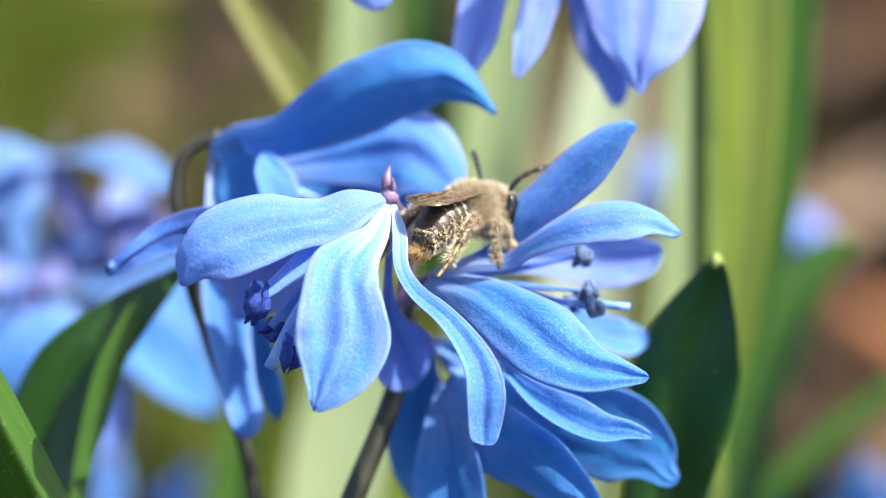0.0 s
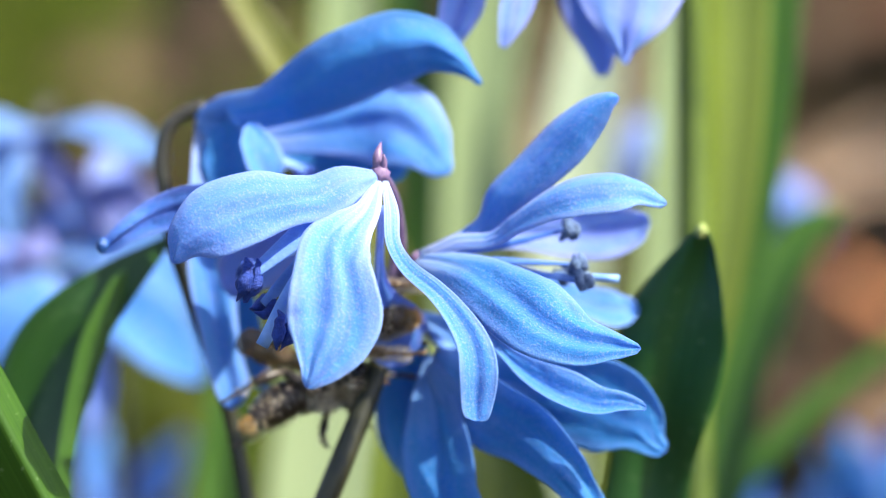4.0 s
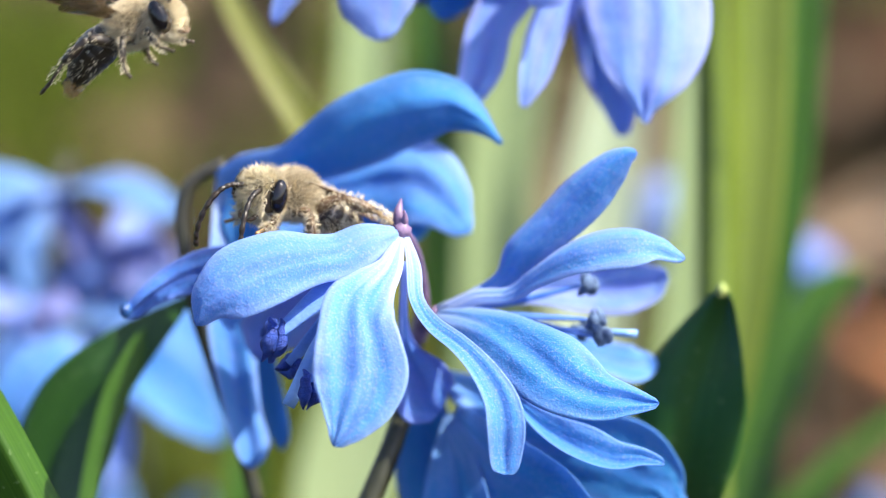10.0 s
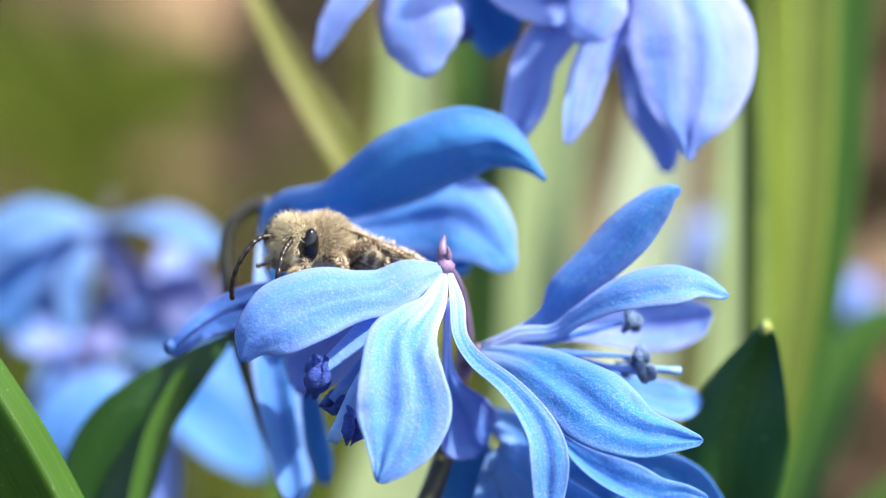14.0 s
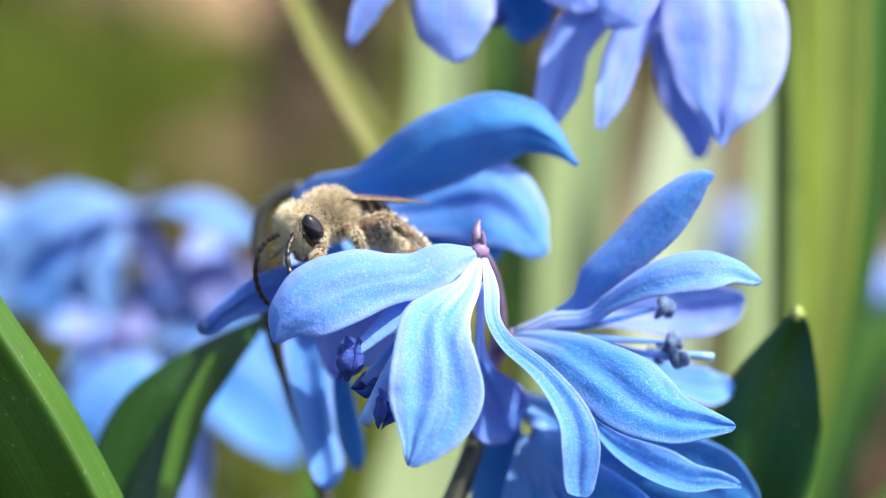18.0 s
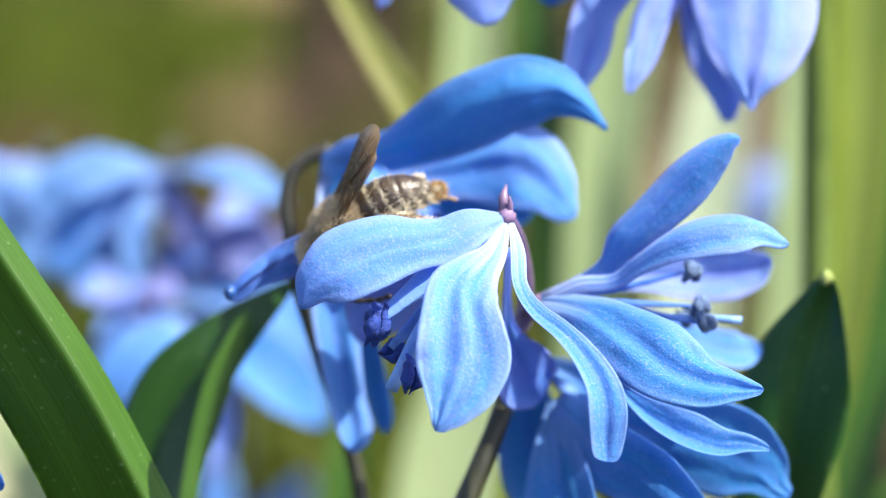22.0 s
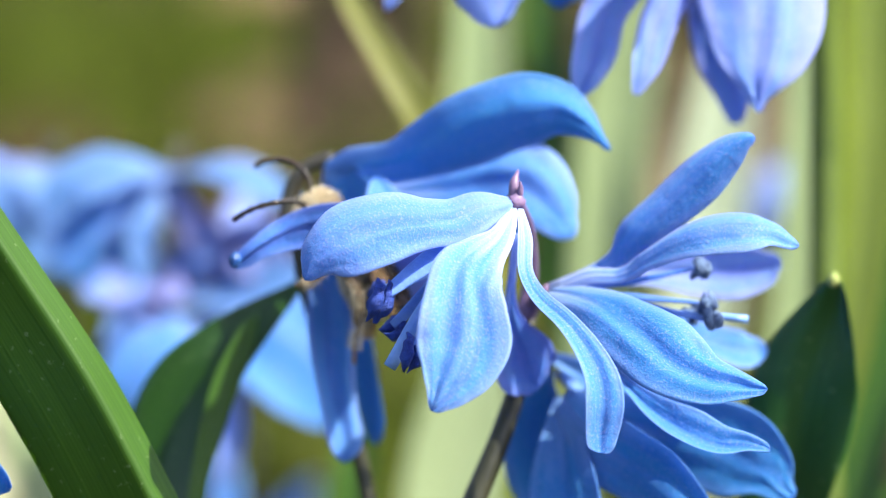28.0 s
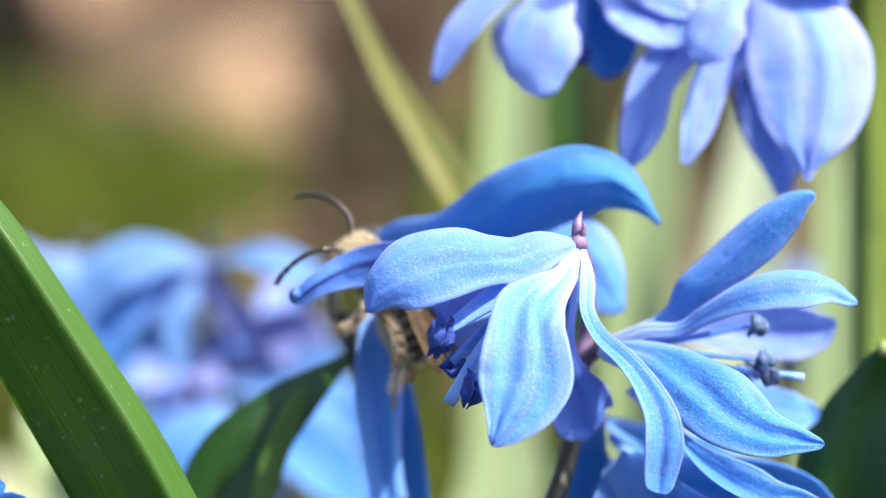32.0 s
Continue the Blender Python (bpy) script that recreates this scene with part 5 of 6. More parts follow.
def make_bee(label, dark):
    """A small furry solitary bee, about nine millimetres long, head along x."""
    bee = thing("bee", pose(0, 0, 0), label, "bee", "small bees at the flowers")
    shell = CUTICLE if dark else CUTICLE_BROWN
    th = part("thorax", blob((0, 0, 0), (1.45, 1.2, 1.2), rough=0.06), SKIN, bee)
    fuzz("thorax_hair", th, on_ball(5200, (0, 0, 0), (1.45, 1.2, 1.2), 1, lambda d: d.z > -0.45), 0.58, HAIR, 2, "dense tan fur", width=0.018, lean=(-0.2, 0, 0.15), wild=0.42)
    fuzz("breast_hair", th, on_ball(900, (0, 0, 0), (1.45, 1.2, 1.2), 5, lambda d: d.z < -0.2), 0.55, HAIR_PALE, 3, "pale fur below", lean=(0, 0, -0.3))
    head = part("head", blob((0.62, 0, -0.28), (0.66, 1.06, 0.98), rough=0.05), SKIN, bee)
    head.location = (0.0013, 0, 0)
    for s in (-1, 1):
        part("eye", blob((0.72, s * 1.0, -0.14), (0.42, 0.32, 0.74), u=24, v=16, turn=Matrix.Rotation(s * 0.12, 3, "X")), EYE, head, "glossy black oval eye")
    part("face", blob((1.10, 0, -0.66), (0.24, 0.56, 0.46), rough=0.12), FACE, head, "yellowish face plate")
    bm = bmesh.new()
    for s in (-1, 1):
        tube([(1.0, s * 0.42, -1.05), (1.25, s * 0.3, -1.3), (1.3, s * 0.02, -1.42)], (0.14, 0.11, 0.04), 8, 8, bm)
    part("mandibles", bm, CUTICLE_BROWN, head)
    fuzz("face_hair", head, on_ball(2400, (0.62, 0, -0.28), (0.66, 1.06, 0.98), 7, lambda d: d.x > -0.1 and abs(d.y) < 0.66 and not (d.x > 0.5 and abs(d.y) < 0.3 and d.z < -0.35)), 0.42, HAIR_PALE, 8, "pale golden face fur", width=0.017, lean=(0.35, 0, -0.35), wild=0.4)
    fuzz("crown_hair", head, on_ball(1300, (0.62, 0, -0.28), (0.66, 1.06, 0.98), 9, lambda d: (d.x < -0.15 or d.z < -0.75) and (abs(d.y) < 0.72 or d.x < -0.4)), 0.5, HAIR, 10, "tan fur behind the eyes", width=0.017, lean=(0.1, 0, 0.2), wild=0.4)
    head.scale = (1.26, 1.26, 1.26)
    antennae = []
    for s in (-1, 1):
        line = [(0, 0, 0), (0.28, s * 0.22, 0.30), (0.5, s * 0.42, 0.62), (1.0, s * 0.62, 0.86), (1.9, s * 0.86, 0.80), (2.75, s * 1.0, 0.36), (3.25, s * 1.02, -0.15)]
        bm = tube(line, (0.09, 0.11, 0.12) + (0.085, 0.125, 0.125) * 11 + (0.05,), 72, 8)
        an = part("antenna", bm, CUTICLE, head, "jointed dark antenna")
        an.location = (0.00112, s * 0.00032, 0.00005)
        antennae.append(an)
    ab = part("abdomen", tube([(-1.0, 0, -0.1), (-1.6, 0, -0.2), (-3.2, 0, -0.5), (-4.6, 0, -1.1)], (0.45, 0.80, 0.98, 0.72, 0.3), 16, 14), CUTICLE, bee)
    shell = CUTICLE if dark else CUTICLE_DARK

    def bend(i):
        return -1.2 - i * 0.74 + 0.018 * i * i, -0.12 - 0.01 * i - 0.045 * i * i
    for i in range(6):
        (x0, z0), (x1, z1) = bend(i), bend(i + 1.22)
        rad = (0.90, 1.10, 1.18, 1.13, 0.98, 0.68)[i]
        nxt = (1.13, 1.21, 1.17, 1.02, 0.74, 0.20)[i]
        part("abdomen_segment", tube([(x0, 0, z0), ((x0 + x1) / 2, 0, (z0 + z1) / 2 + 0.02), (x1, 0, z1)], (rad * 0.97, (rad + nxt) / 2 * 1.02, nxt, nxt * 0.9), 12, 22), shell, ab, "shiny dark abdomen segment" if dark else "dark brown abdomen segment with a pale fringe")
        r = random.Random(20 + i)
        roots = []
        for _ in range(50 if dark else 430):
            g = r.uniform(0, 6.28)
            band = r.random() < 0.62
            f = r.uniform(0.80, 0.98) if band else r.uniform(0.1, 0.8)
            q = rad + (nxt - rad) * f
            roots.append(((x0 + (x1 - x0) * f, math.cos(g) * q, z0 + (z1 - z0) * f + math.sin(g) * q), (-0.9, math.cos(g) * 0.32, math.sin(g) * 0.32)))
        fuzz("fringe", ab, roots, 0.27, HAIR_PALE, 40 + i, "pale hair fringe", lean=(-0.5, 0, -0.06 * i), wild=0.16, width=0.018)
    fuzz("abdomen_hair", ab, on_ball(60 if dark else 900, (-2.9, 0, -0.55), (2.0, 1.15, 1.15), 60, lambda d: d.z < 0.1), 0.34, HAIR_PALE, 61, "pale hair on the abdomen's sides", lean=(-1.0, 0, 0))
    fuzz("tail_tuft", ab, on_ball(260, (-5.0, 0, -1.75), (0.4, 0.42, 0.38), 70), 0.42, HAIR_GOLD, 71, "golden tail tuft", lean=(-0.8, 0, -0.1))
    k = 0
    hind_legs = []
    for s in (-1, 1):
        for name, line in (("foreleg", [(0.75, 0.55, -0.85), (1.25, 1.35, -0.75), (1.5, 1.6, -1.75), (1.95, 1.75, -2.15), (2.35, 1.85, -2.45)]),
                           ("middle_leg", [(0.0, 0.6, -0.95), (-0.25, 1.8, -0.5), (-0.75, 2.15, -1.75), (-0.75, 2.3, -2.35), (-0.55, 2.4, -2.75)]),
                           ("hind_leg", [(-0.75, 0.6, -0.85), (-2.2, 1.75, 0.4), (-4.1, 1.95, -0.2), (-5.3, 1.95, -0.85), (-6.3, 1.85, -1.25)])):
            pts = [Vector((x, s * y, z)) for x, y, z in line]
            fat = 1.35 if name == "hind_leg" else 1.0
            bm = tube([pts[0], pts[0].lerp(pts[1], 0.5) + Vector((0, 0, 0.08)), pts[1]], (0.20 * fat, 0.29 * fat, 0.2 * fat), 8, 9)
            tube([pts[1], pts[1].lerp(pts[2], 0.6), pts[2]], (0.17 * fat, 0.27 * fat, 0.17 * fat), 8, 9, bm)
            foot = bmesh.new()
            for a, c in ((pts[2], pts[2].lerp(pts[3], 0.7)), (pts[2].lerp(pts[3], 0.7), pts[3]), (pts[3], pts[3].lerp(pts[4], 0.5)), (pts[3].lerp(pts[4], 0.5), pts[4])):
                tube([a, a.lerp(c, 0.5), c], (0.10, 0.12, 0.10), 4, 7, foot)
            for v in list(bm.verts) + list(foot.verts):
                v.co -= pts[0]
            leg = part(name, bm, CUTICLE if dark else CUTICLE_BROWN, bee, "thin dark leg" if dark else "furry brown leg")
            part("foot", foot, CUTICLE_DARK if dark else TARSUS, leg, "jointed dark foot" if dark else "jointed yellowish brown foot")
            leg.location = pts[0] * 0.001
            if name == "hind_leg":
                hind_legs.append(leg)
            k += 1
            fuzz("leg_hair", leg, on_tube([p - pts[0] for p in pts[:4]], 0.2 * fat, 240 if dark else 760, 80 + k), 0.22 if dark else 0.30, HAIR_PALE if name != "middle_leg" else HAIR, 90 + k, "pale leg fur", width=0.017, lean=(0, 0, -0.1), wild=0.3)
    wings = []
    for s in (-1, 1):
        wings.append((wing(bee, s, (-0.15, s * 0.85, 0.95), (5.4, 2.5), "forewing", "smoky brown forewing"), s, 0.0))
        wings.append((wing(bee, s, (-0.55, s * 0.8, 0.85), (3.9, 1.9), "hindwing", "smoky brown hindwing"), s, 0.04))
    bee.scale = (0.97, 0.97, 0.97) if dark else (1.1, 1.1, 1.1)
    return bee, head, antennae, wings, hind_legs


tan_bee, tan_head, tan_antennae, tan_wings, tan_legs = make_bee("tan furry bee with a brown banded abdomen", False)
dark_bee, dark_head, dark_antennae, dark_wings, dark_legs = make_bee("furry bee with a glossy black abdomen", True)


def motions():
    """All that moves: the flowers sway, the bees crawl and fly."""
    def sway(flower, depth, rows):
        walk(flower, [(t, spot(x, depth, z, turn)) for t, x, z, turn in rows])

    sway(front_flower, 0, (
        (0, -3.94, 2.22, -2.12), (0.5, -3.94, 2.24, -2.01), (1, -3.88, 2.09, -2.3), (1.5, -3.91, 2.62, -0.53), (2, -3.79, 2.69, -1.9), (2.5, -3.73, 2.14, -1.2),
        (3, -3.71, 1.83, -0.68), (3.5, -3.65, 1.9, -1.88), (5.5, -3.59, 1.78, -1.39), (6, -3.99, 1.88, -0.75), (7, -3.78, 1.74, 0.28), (7.5, -3.78, 1.71, 0.09),
        (8, -3.74, 2.29, 0.34), (8.5, -3.65, 1.89, -0.69), (9, -3.69, 1.98, 0), (9.5, -3.78, 2.09, -0.43), (10, -3.56, 2.04, -0.07), (10.5, -3.76, 2.08, 0.5),
        (11, -3.63, 1.94, 0.4), (11.5, -3.52, 2.12, -0.51), (12, -3.47, 2.15, -0.18), (12.5, -3.55, 2.14, 0.04), (13, -3.55, 1.99, 0.11), (13.5, -3.55, 2.09, 0.11),
        (14, -3.57, 2.04, 0.11), (14.5, -3.68, 2.1, 0.11), (16.5, -3.68, 1.88, -0.33), (17, -3.57, 2.23, -1.28), (17.5, -3.5, 2.19, -0.99), (18, -3.44, 2.1, -0.7),
        (18.5, -3.5, 1.98, -0.18), (19, -3.52, 1.86, 0.7), (19.5, -3.54, 1.91, 0.38), (20, -3.44, 2, 0.02), (20.5, -3.45, 2.01, -0.08), (21, -3.56, 1.91, 0.05),
        (21.5, -3.53, 2.15, -0.71), (22, -3.55, 2, -0.44), (22.5, -3.51, 1.92, 0.26), (23, -3.58, 1.87, 0.36), (23.5, -3.54, 1.93, 0.47), (24, -3.56, 2.02, 0.15),
        (24.5, -3.45, 1.94, 0.41), (25, -3.49, 1.98, -0.1), (25.5, -3.5, 2, -0.32), (27.5, -3.6, 1.91, 0.27), (28, -3.41, 2.95, -4.18), (28.5, -3.44, 3.18, -3.92),
        (29, -3.04, 3.38, -4.92), (29.5, -3.09, 3.5, -4.11), (30, -2.94, 3.68, -5.1), (30.5, -2.94, 3.46, -4.69), (31, -2.91, 3.73, -4.68), (31.5, -2.84, 4.14, -5.78),
        (32, -2.88, 4.31, -5.92),
    ))
    sway(side_flower, 6, (
        (0, -1.7, -2.62, -2.18), (0.5, -1.63, -2.6, -2.19), (1, -1.63, -2.65, -2.18), (1.5, -1.51, -2.8, -1.4), (2, -1.55, -2.77, -1.38), (2.5, -1.61, -2.67, -1.52),
        (3, -1.51, -3.14, 0.2), (3.5, -1.56, -3.12, -0.07), (5.5, -1.49, -3.24, 0.14), (6, -1.83, -2.71, -1.67), (6.5, -1.64, -2.69, -1.43), (7, -1.64, -3.13, 0.02),
        (7.5, -1.61, -3.12, 0.63), (8, -1.61, -2.51, -0.65), (8.5, -1.58, -2.99, 0.22), (9, -1.63, -2.95, 0), (9.5, -1.77, -2.84, -0.13), (10, -1.66, -2.89, 0.01),
        (10.5, -1.71, -2.98, 0.53), (11, -1.69, -2.93, 0.24), (11.5, -1.59, -2.88, 0), (12, -1.56, -2.93, 0.27), (12.5, -1.62, -2.89, 0.01), (13, -1.62, -2.99, 0.39),
        (13.5, -1.64, -2.92, 0.12), (14, -1.64, -2.94, 0.25), (14.5, -1.72, -2.86, 0.01), (16.5, -1.67, -3.1, 0.9), (17, -1.74, -2.86, 0.02), (17.5, -1.68, -2.93, 0.14),
        (18, -1.6, -2.94, 0.27), (18.5, -1.66, -2.99, 0.51), (19, -1.61, -3.09, 0.91), (19.5, -1.65, -3.16, 1.18), (20, -1.63, -3.04, 0.53), (20.5, -1.65, -3.05, 0.67),
        (21, -1.7, -3.02, 0.64), (21.5, -1.7, -2.93, 0.41), (22, -1.67, -3.02, 0.77), (22.5, -1.69, -3.04, 0.65), (23, -1.68, -3.11, 1.05), (23.5, -1.64, -3.05, 0.9),
        (24, -1.7, -3.01, 0.65), (24.5, -1.63, -3.04, 0.76), (25, -1.7, -3.02, 0.65), (25.5, -1.69, -3.01, 0.54), (27.5, -1.8, -3.13, 0.54), (28, -1.65, -2.32, -1.82),
        (28.5, -1.66, -2.17, -2.08), (29, -1.47, -2.08, -2.41), (29.5, -1.46, -2.1, -2.17), (30, -1.44, -1.96, -2.72), (30.5, -1.42, -2.07, -2.59), (31, -1.38, -1.97, -2.33),
        (31.5, -1.46, -1.63, -3.24), (32, -1.41, -1.54, -3.38),
    ))
    sway(back_flower, 14, (
        (0, -14.33, 5.92, 0), (24, -14.33, 5.92, 0), (25.5, -14.23, 5.82, -0.6), (27.5, -14.58, 5.47, -2), (28.5, -14.63, 5.52, -2.6), (32, -14.63, 5.42, -3.2),
    ))
    sway(lower_flower, 9, (
        (0, -1.68, -6.51, -1.09), (1, -1.65, -6.53, -1.09), (2, -1.61, -6.59, -0.69), (3, -1.59, -6.77, 0.1), (6, -1.75, -6.56, -0.83), (7, -1.65, -6.77, 0.01),
        (8, -1.64, -6.45, -0.32), (9, -1.64, -6.68, 0), (10, -1.66, -6.65, 0), (11, -1.68, -6.67, 0.12), (12, -1.61, -6.67, 0.13), (13, -1.64, -6.7, 0.2),
        (14, -1.65, -6.67, 0.12), (17, -1.7, -6.63, 0.01), (18, -1.63, -6.67, 0.14), (19, -1.64, -6.75, 0.46), (20, -1.65, -6.72, 0.27), (21, -1.68, -6.71, 0.32),
        (22, -1.66, -6.71, 0.38), (23, -1.67, -6.76, 0.52), (24, -1.68, -6.71, 0.32), (25, -1.68, -6.71, 0.32), (28, -1.66, -6.36, -0.91), (29, -1.57, -6.24, -1.2),
        (30, -1.55, -6.18, -1.36), (31, -1.52, -6.19, -1.16), (32, -1.54, -5.97, -1.69),
    ))
    def fly(bee, head, wings, rows):
        """Seconds; place in the plan; direction of the head and of the back; wings' lift and spread; the head's turn and nod."""
        body, neck = [], []
        for t, x, y, z, a, b, c, d, e, g, *_, yaw, nod in rows:
            fore = Vector((a, b, c)).normalized()
            left = Vector((d, e, g)).cross(fore).normalized()
            turn = Matrix((fore, left, fore.cross(left))).transposed().to_4x4()
            body.append((t, spot(x, y, z) @ turn))
            neck.append((t, Matrix.Translation(head.location) @ pose(0, 0, 0, 0, -nod, yaw)))
        walk(bee, body)
        walk(head, neck)
        for w, side, late in wings:
            hinge = w.location.copy()
            walk(w, [(r[0], Matrix.Translation(hinge) @ pose(0, 0, 0, 0, 0, side * -(r[11] * (1 - late))) @ pose(0, 0, 0, 0, r[10] * (1 - late) - 4, 0)) for r in rows])

    fly(tan_bee, tan_head, tan_wings, (
        (0, 0.7, 2.6, 1.5, 0.5, 0.82, 0.12, -0.1, -0.45, 0.88, 3, -10, 0, 0), (0.5, 0.4, 2.6, 1.5, 0.42, 0.84, 0.2, 0, -0.5, 0.85, 3, -10, 0, 0), (1, 0.75, 3, 1.4, 0.3, 0.88, 0.22, 0.02, -0.6, 0.8, 3, -10, 0, 0),
        (1.3, 0.7, 3, 1.7, 0.25, 0.8, 0.5, 0.05, -0.65, 0.7, 3, -10, 0, 0), (1.6, 1.5, 1, 2.16, -0.3, 0.4, 0.8, 0.3, -0.8, 0.3, 15, 30, 0, 0), (1.8, -0.57, 1.4, 2.2, -0.3, 0.3, 0.9, 0.1, -0.9, 0.3, 12, 20, 0, 0),
        (2, -0.5, 2, 1.14, -0.08, 0.3, 0.95, 0, -0.95, 0.3, 25, 42, 0, 0), (2.2, -1.85, 4, 0.83, -0.4, 0.4, 0.8, 0, -0.9, 0.4, 8, 14, 0, 0), (2.5, -2.13, 7, -0.23, -0.5, 0.4, 0.7, 0, -0.8, 0.5, 8, 14, 0, 0),
        (3, -4.36, 9.5, -4.15, -0.5, 0.5, -0.2, 0.2, -0.4, 0.8, 8, 14, 0, 0), (3.5, -6.1, 9.5, -8.05, -0.2, 0.5, -0.7, -0.3, -0.6, -0.5, 8, 14, 0, 0), (4.5, -4.86, 9.5, -6.46, 0.2, 0.9, 0.2, 0.1, -0.2, 0.9, 8, 14, 0, 0),
        (5.5, -3.28, 9, -4.86, 0.3, 0.5, 0.8, 0.1, -0.7, 0.5, 8, 14, 0, 0), (6, -2.37, 7, -2.83, 0.1, 0.3, 0.95, 0.2, -0.9, 0.3, 8, 14, 0, 0), (6.5, -3.86, 8, -0.4, -0.5, -0.4, 0.6, 0.3, -0.7, 0.5, 8, 14, 0, 0),
        (7, -5.95, 4, 2.22, -0.5, -0.72, 0.38, 0.05, -0.2, 0.95, 14, 20, 5, -10), (7.5, -6.49, 4, 2.71, -0.55, -0.75, 0.3, 0.05, -0.2, 0.95, 10, 16, 5, -10), (7.8, -6.97, 4, 3.25, -0.5, -0.75, -0.1, 0, -0.3, 0.95, 40, 40, 10, 0),
        (8, -7.74, 3, 4.61, -0.2, -0.85, -0.45, 0, -0.5, 0.85, 75, 30, 0, 0), (8.1, -7.54, 3, 4.35, -0.25, -0.85, -0.4, 0, -0.5, 0.85, 80, 40, 0, 0), (8.3, -6.74, 3, 3.7, -0.5, -0.75, -0.25, 0, -0.4, 0.9, 40, 30, 10, 0),
        (8.5, -8.18, 2, 3.11, -0.8, -0.5, -0.1, 0, -0.25, 0.95, 10, 14, 20, 0), (9, -10.11, 1.2, 3.45, -0.88, -0.42, 0.26, 0, -0.2, 0.97, 0, -12, 30, -21), (9.5, -9.71, 1.2, 3.8, -0.85, -0.48, 0.26, 0, -0.2, 0.97, 0, -12, 25, -11),
        (10, -9.88, 1.2, 3.94, -0.82, -0.52, 0.26, 0, -0.2, 0.97, 0, -12, 25, -6), (10.5, -9.88, 1, 3.56, -0.78, -0.58, 0.26, 0, -0.2, 0.97, 0, -12, 30, -11), (11, -9.91, 1, 3.3, -0.8, -0.55, 0.26, 0, -0.2, 0.97, 0, -12, 30, -6),
        (11.5, -9.74, 1, 3.79, -0.78, -0.58, 0.26, 0, -0.2, 0.97, 0, -12, 30, -11), (12, -9.36, 1, 4.05, -0.74, -0.64, 0.26, 0, -0.2, 0.97, 0, -12, 30, -11), (12.5, -9.64, 1, 3.75, -0.74, -0.62, 0.26, 0, -0.2, 0.97, 0, -12, 30, -11),
        (13, -9.83, 1, 3.42, -0.74, -0.64, 0.26, 0, -0.2, 0.97, 0, -12, 30, -11), (13.5, -10.06, 1, 3.5, -0.76, -0.6, 0.26, 0, -0.2, 0.97, 0, -12, 30, -11), (14, -10.57, 1, 3.42, -0.84, -0.48, 0.26, 0, -0.2, 0.97, 0, -12, 30, -15),
        (14.5, -10.45, 1, 3.35, -0.82, -0.5, 0.26, 0, -0.2, 0.97, 0, -12, 30, -11), (16.5, -9.43, 1.2, 4.56, -0.5, -0.75, -0.15, 0, -0.3, 0.95, 4, 8, 10, 0), (17, -11.04, 1, 4.33, -0.68, -0.72, 0, -0.05, -0.15, 0.98, 3, 6, 10, -40),
        (17.5, -11.2, 1, 4.09, -0.7, -0.7, 0, -0.05, -0.15, 0.98, 3, 6, 8, -34), (18, -12.14, 1, 4, -0.78, -0.6, 0, -0.05, -0.15, 0.98, 3, 6, 5, -36), (18.5, -12.98, 1, 2.9, -0.7, -0.66, -0.08, -0.12, -0.15, 0.97, 3, 6, 10, -52),
        (19, -13.82, 1, 2.68, -0.68, -0.6, -0.2, -0.22, -0.18, 0.94, 6, 6, 10, -70), (19.5, -13.44, 1.5, 2.12, -0.66, -0.5, -0.42, -0.4, -0.22, 0.85, 10, 8, 5, -50), (20, -13.11, 2, 2.11, -0.86, -0.02, -0.5, -0.45, -0.4, 0.8, 34, -10, 0, -50),
        (20.5, -13.81, 2, 1.24, -0.8, 0.1, -0.58, -0.5, -0.45, 0.7, 42, -10, 0, -50), (21, -14.05, 2, 0.72, -0.62, 0.2, -0.74, -0.6, -0.5, 0.55, 48, -10, 0, -50), (21.5, -13.26, 2, 1.38, -0.65, 0.15, -0.75, -0.65, -0.5, 0.45, 40, -10, 0, -40),
        (22, -13.12, 2, 1.36, -0.8, 0.1, -0.58, -0.6, -0.5, 0.55, 32, -10, 0, -45), (22.5, -13.22, 2, 1.41, -0.4, 0.2, -0.88, -0.85, -0.35, 0.25, 22, -10, 0, -20), (23, -12.92, 2, 1.13, 0.25, 0.15, -0.95, -0.88, -0.42, -0.05, 6, 6, 0, 0),
        (23.5, -11.76, 3, -1.91, 0.3, 0.15, -0.93, -0.88, -0.42, -0.1, 4, 6, 0, 0), (24, -10.95, 4, -3.6, 0.82, 0.3, -0.5, -0.5, -0.6, -0.5, 4, 6, 0, 0), (24.5, -10.66, 5, -2.45, 0.6, 0.65, -0.35, -0.4, -0.3, 0.6, 4, 6, 0, 0),
        (25, -11.55, 5.5, -1.89, 0.5, 0.85, -0.1, -0.1, -0.1, 0.95, 4, 6, 0, 0), (25.5, -11.56, 5.5, -1.9, 0.5, 0.85, -0.1, -0.1, -0.1, 0.95, 4, 6, 0, 0), (26.1, -11.88, 6.5, -1.54, 0.1, 0.98, 0, -0.1, 0, 0.95, 4, 6, 0, 0),
        (26.8, -12.95, 8, -0.67, -0.55, 0.75, 0.2, 0.3, -0.2, 0.9, 4, 6, 0, 0), (27.5, -13.92, 7.2, 0.63, -0.5, -0.25, 0.8, 0.7, -0.45, 0.5, 4, 8, 10, -22), (28, -13.62, 7.2, 0.67, -0.5, -0.25, 0.8, 0.7, -0.45, 0.5, 4, 8, 10, -22),
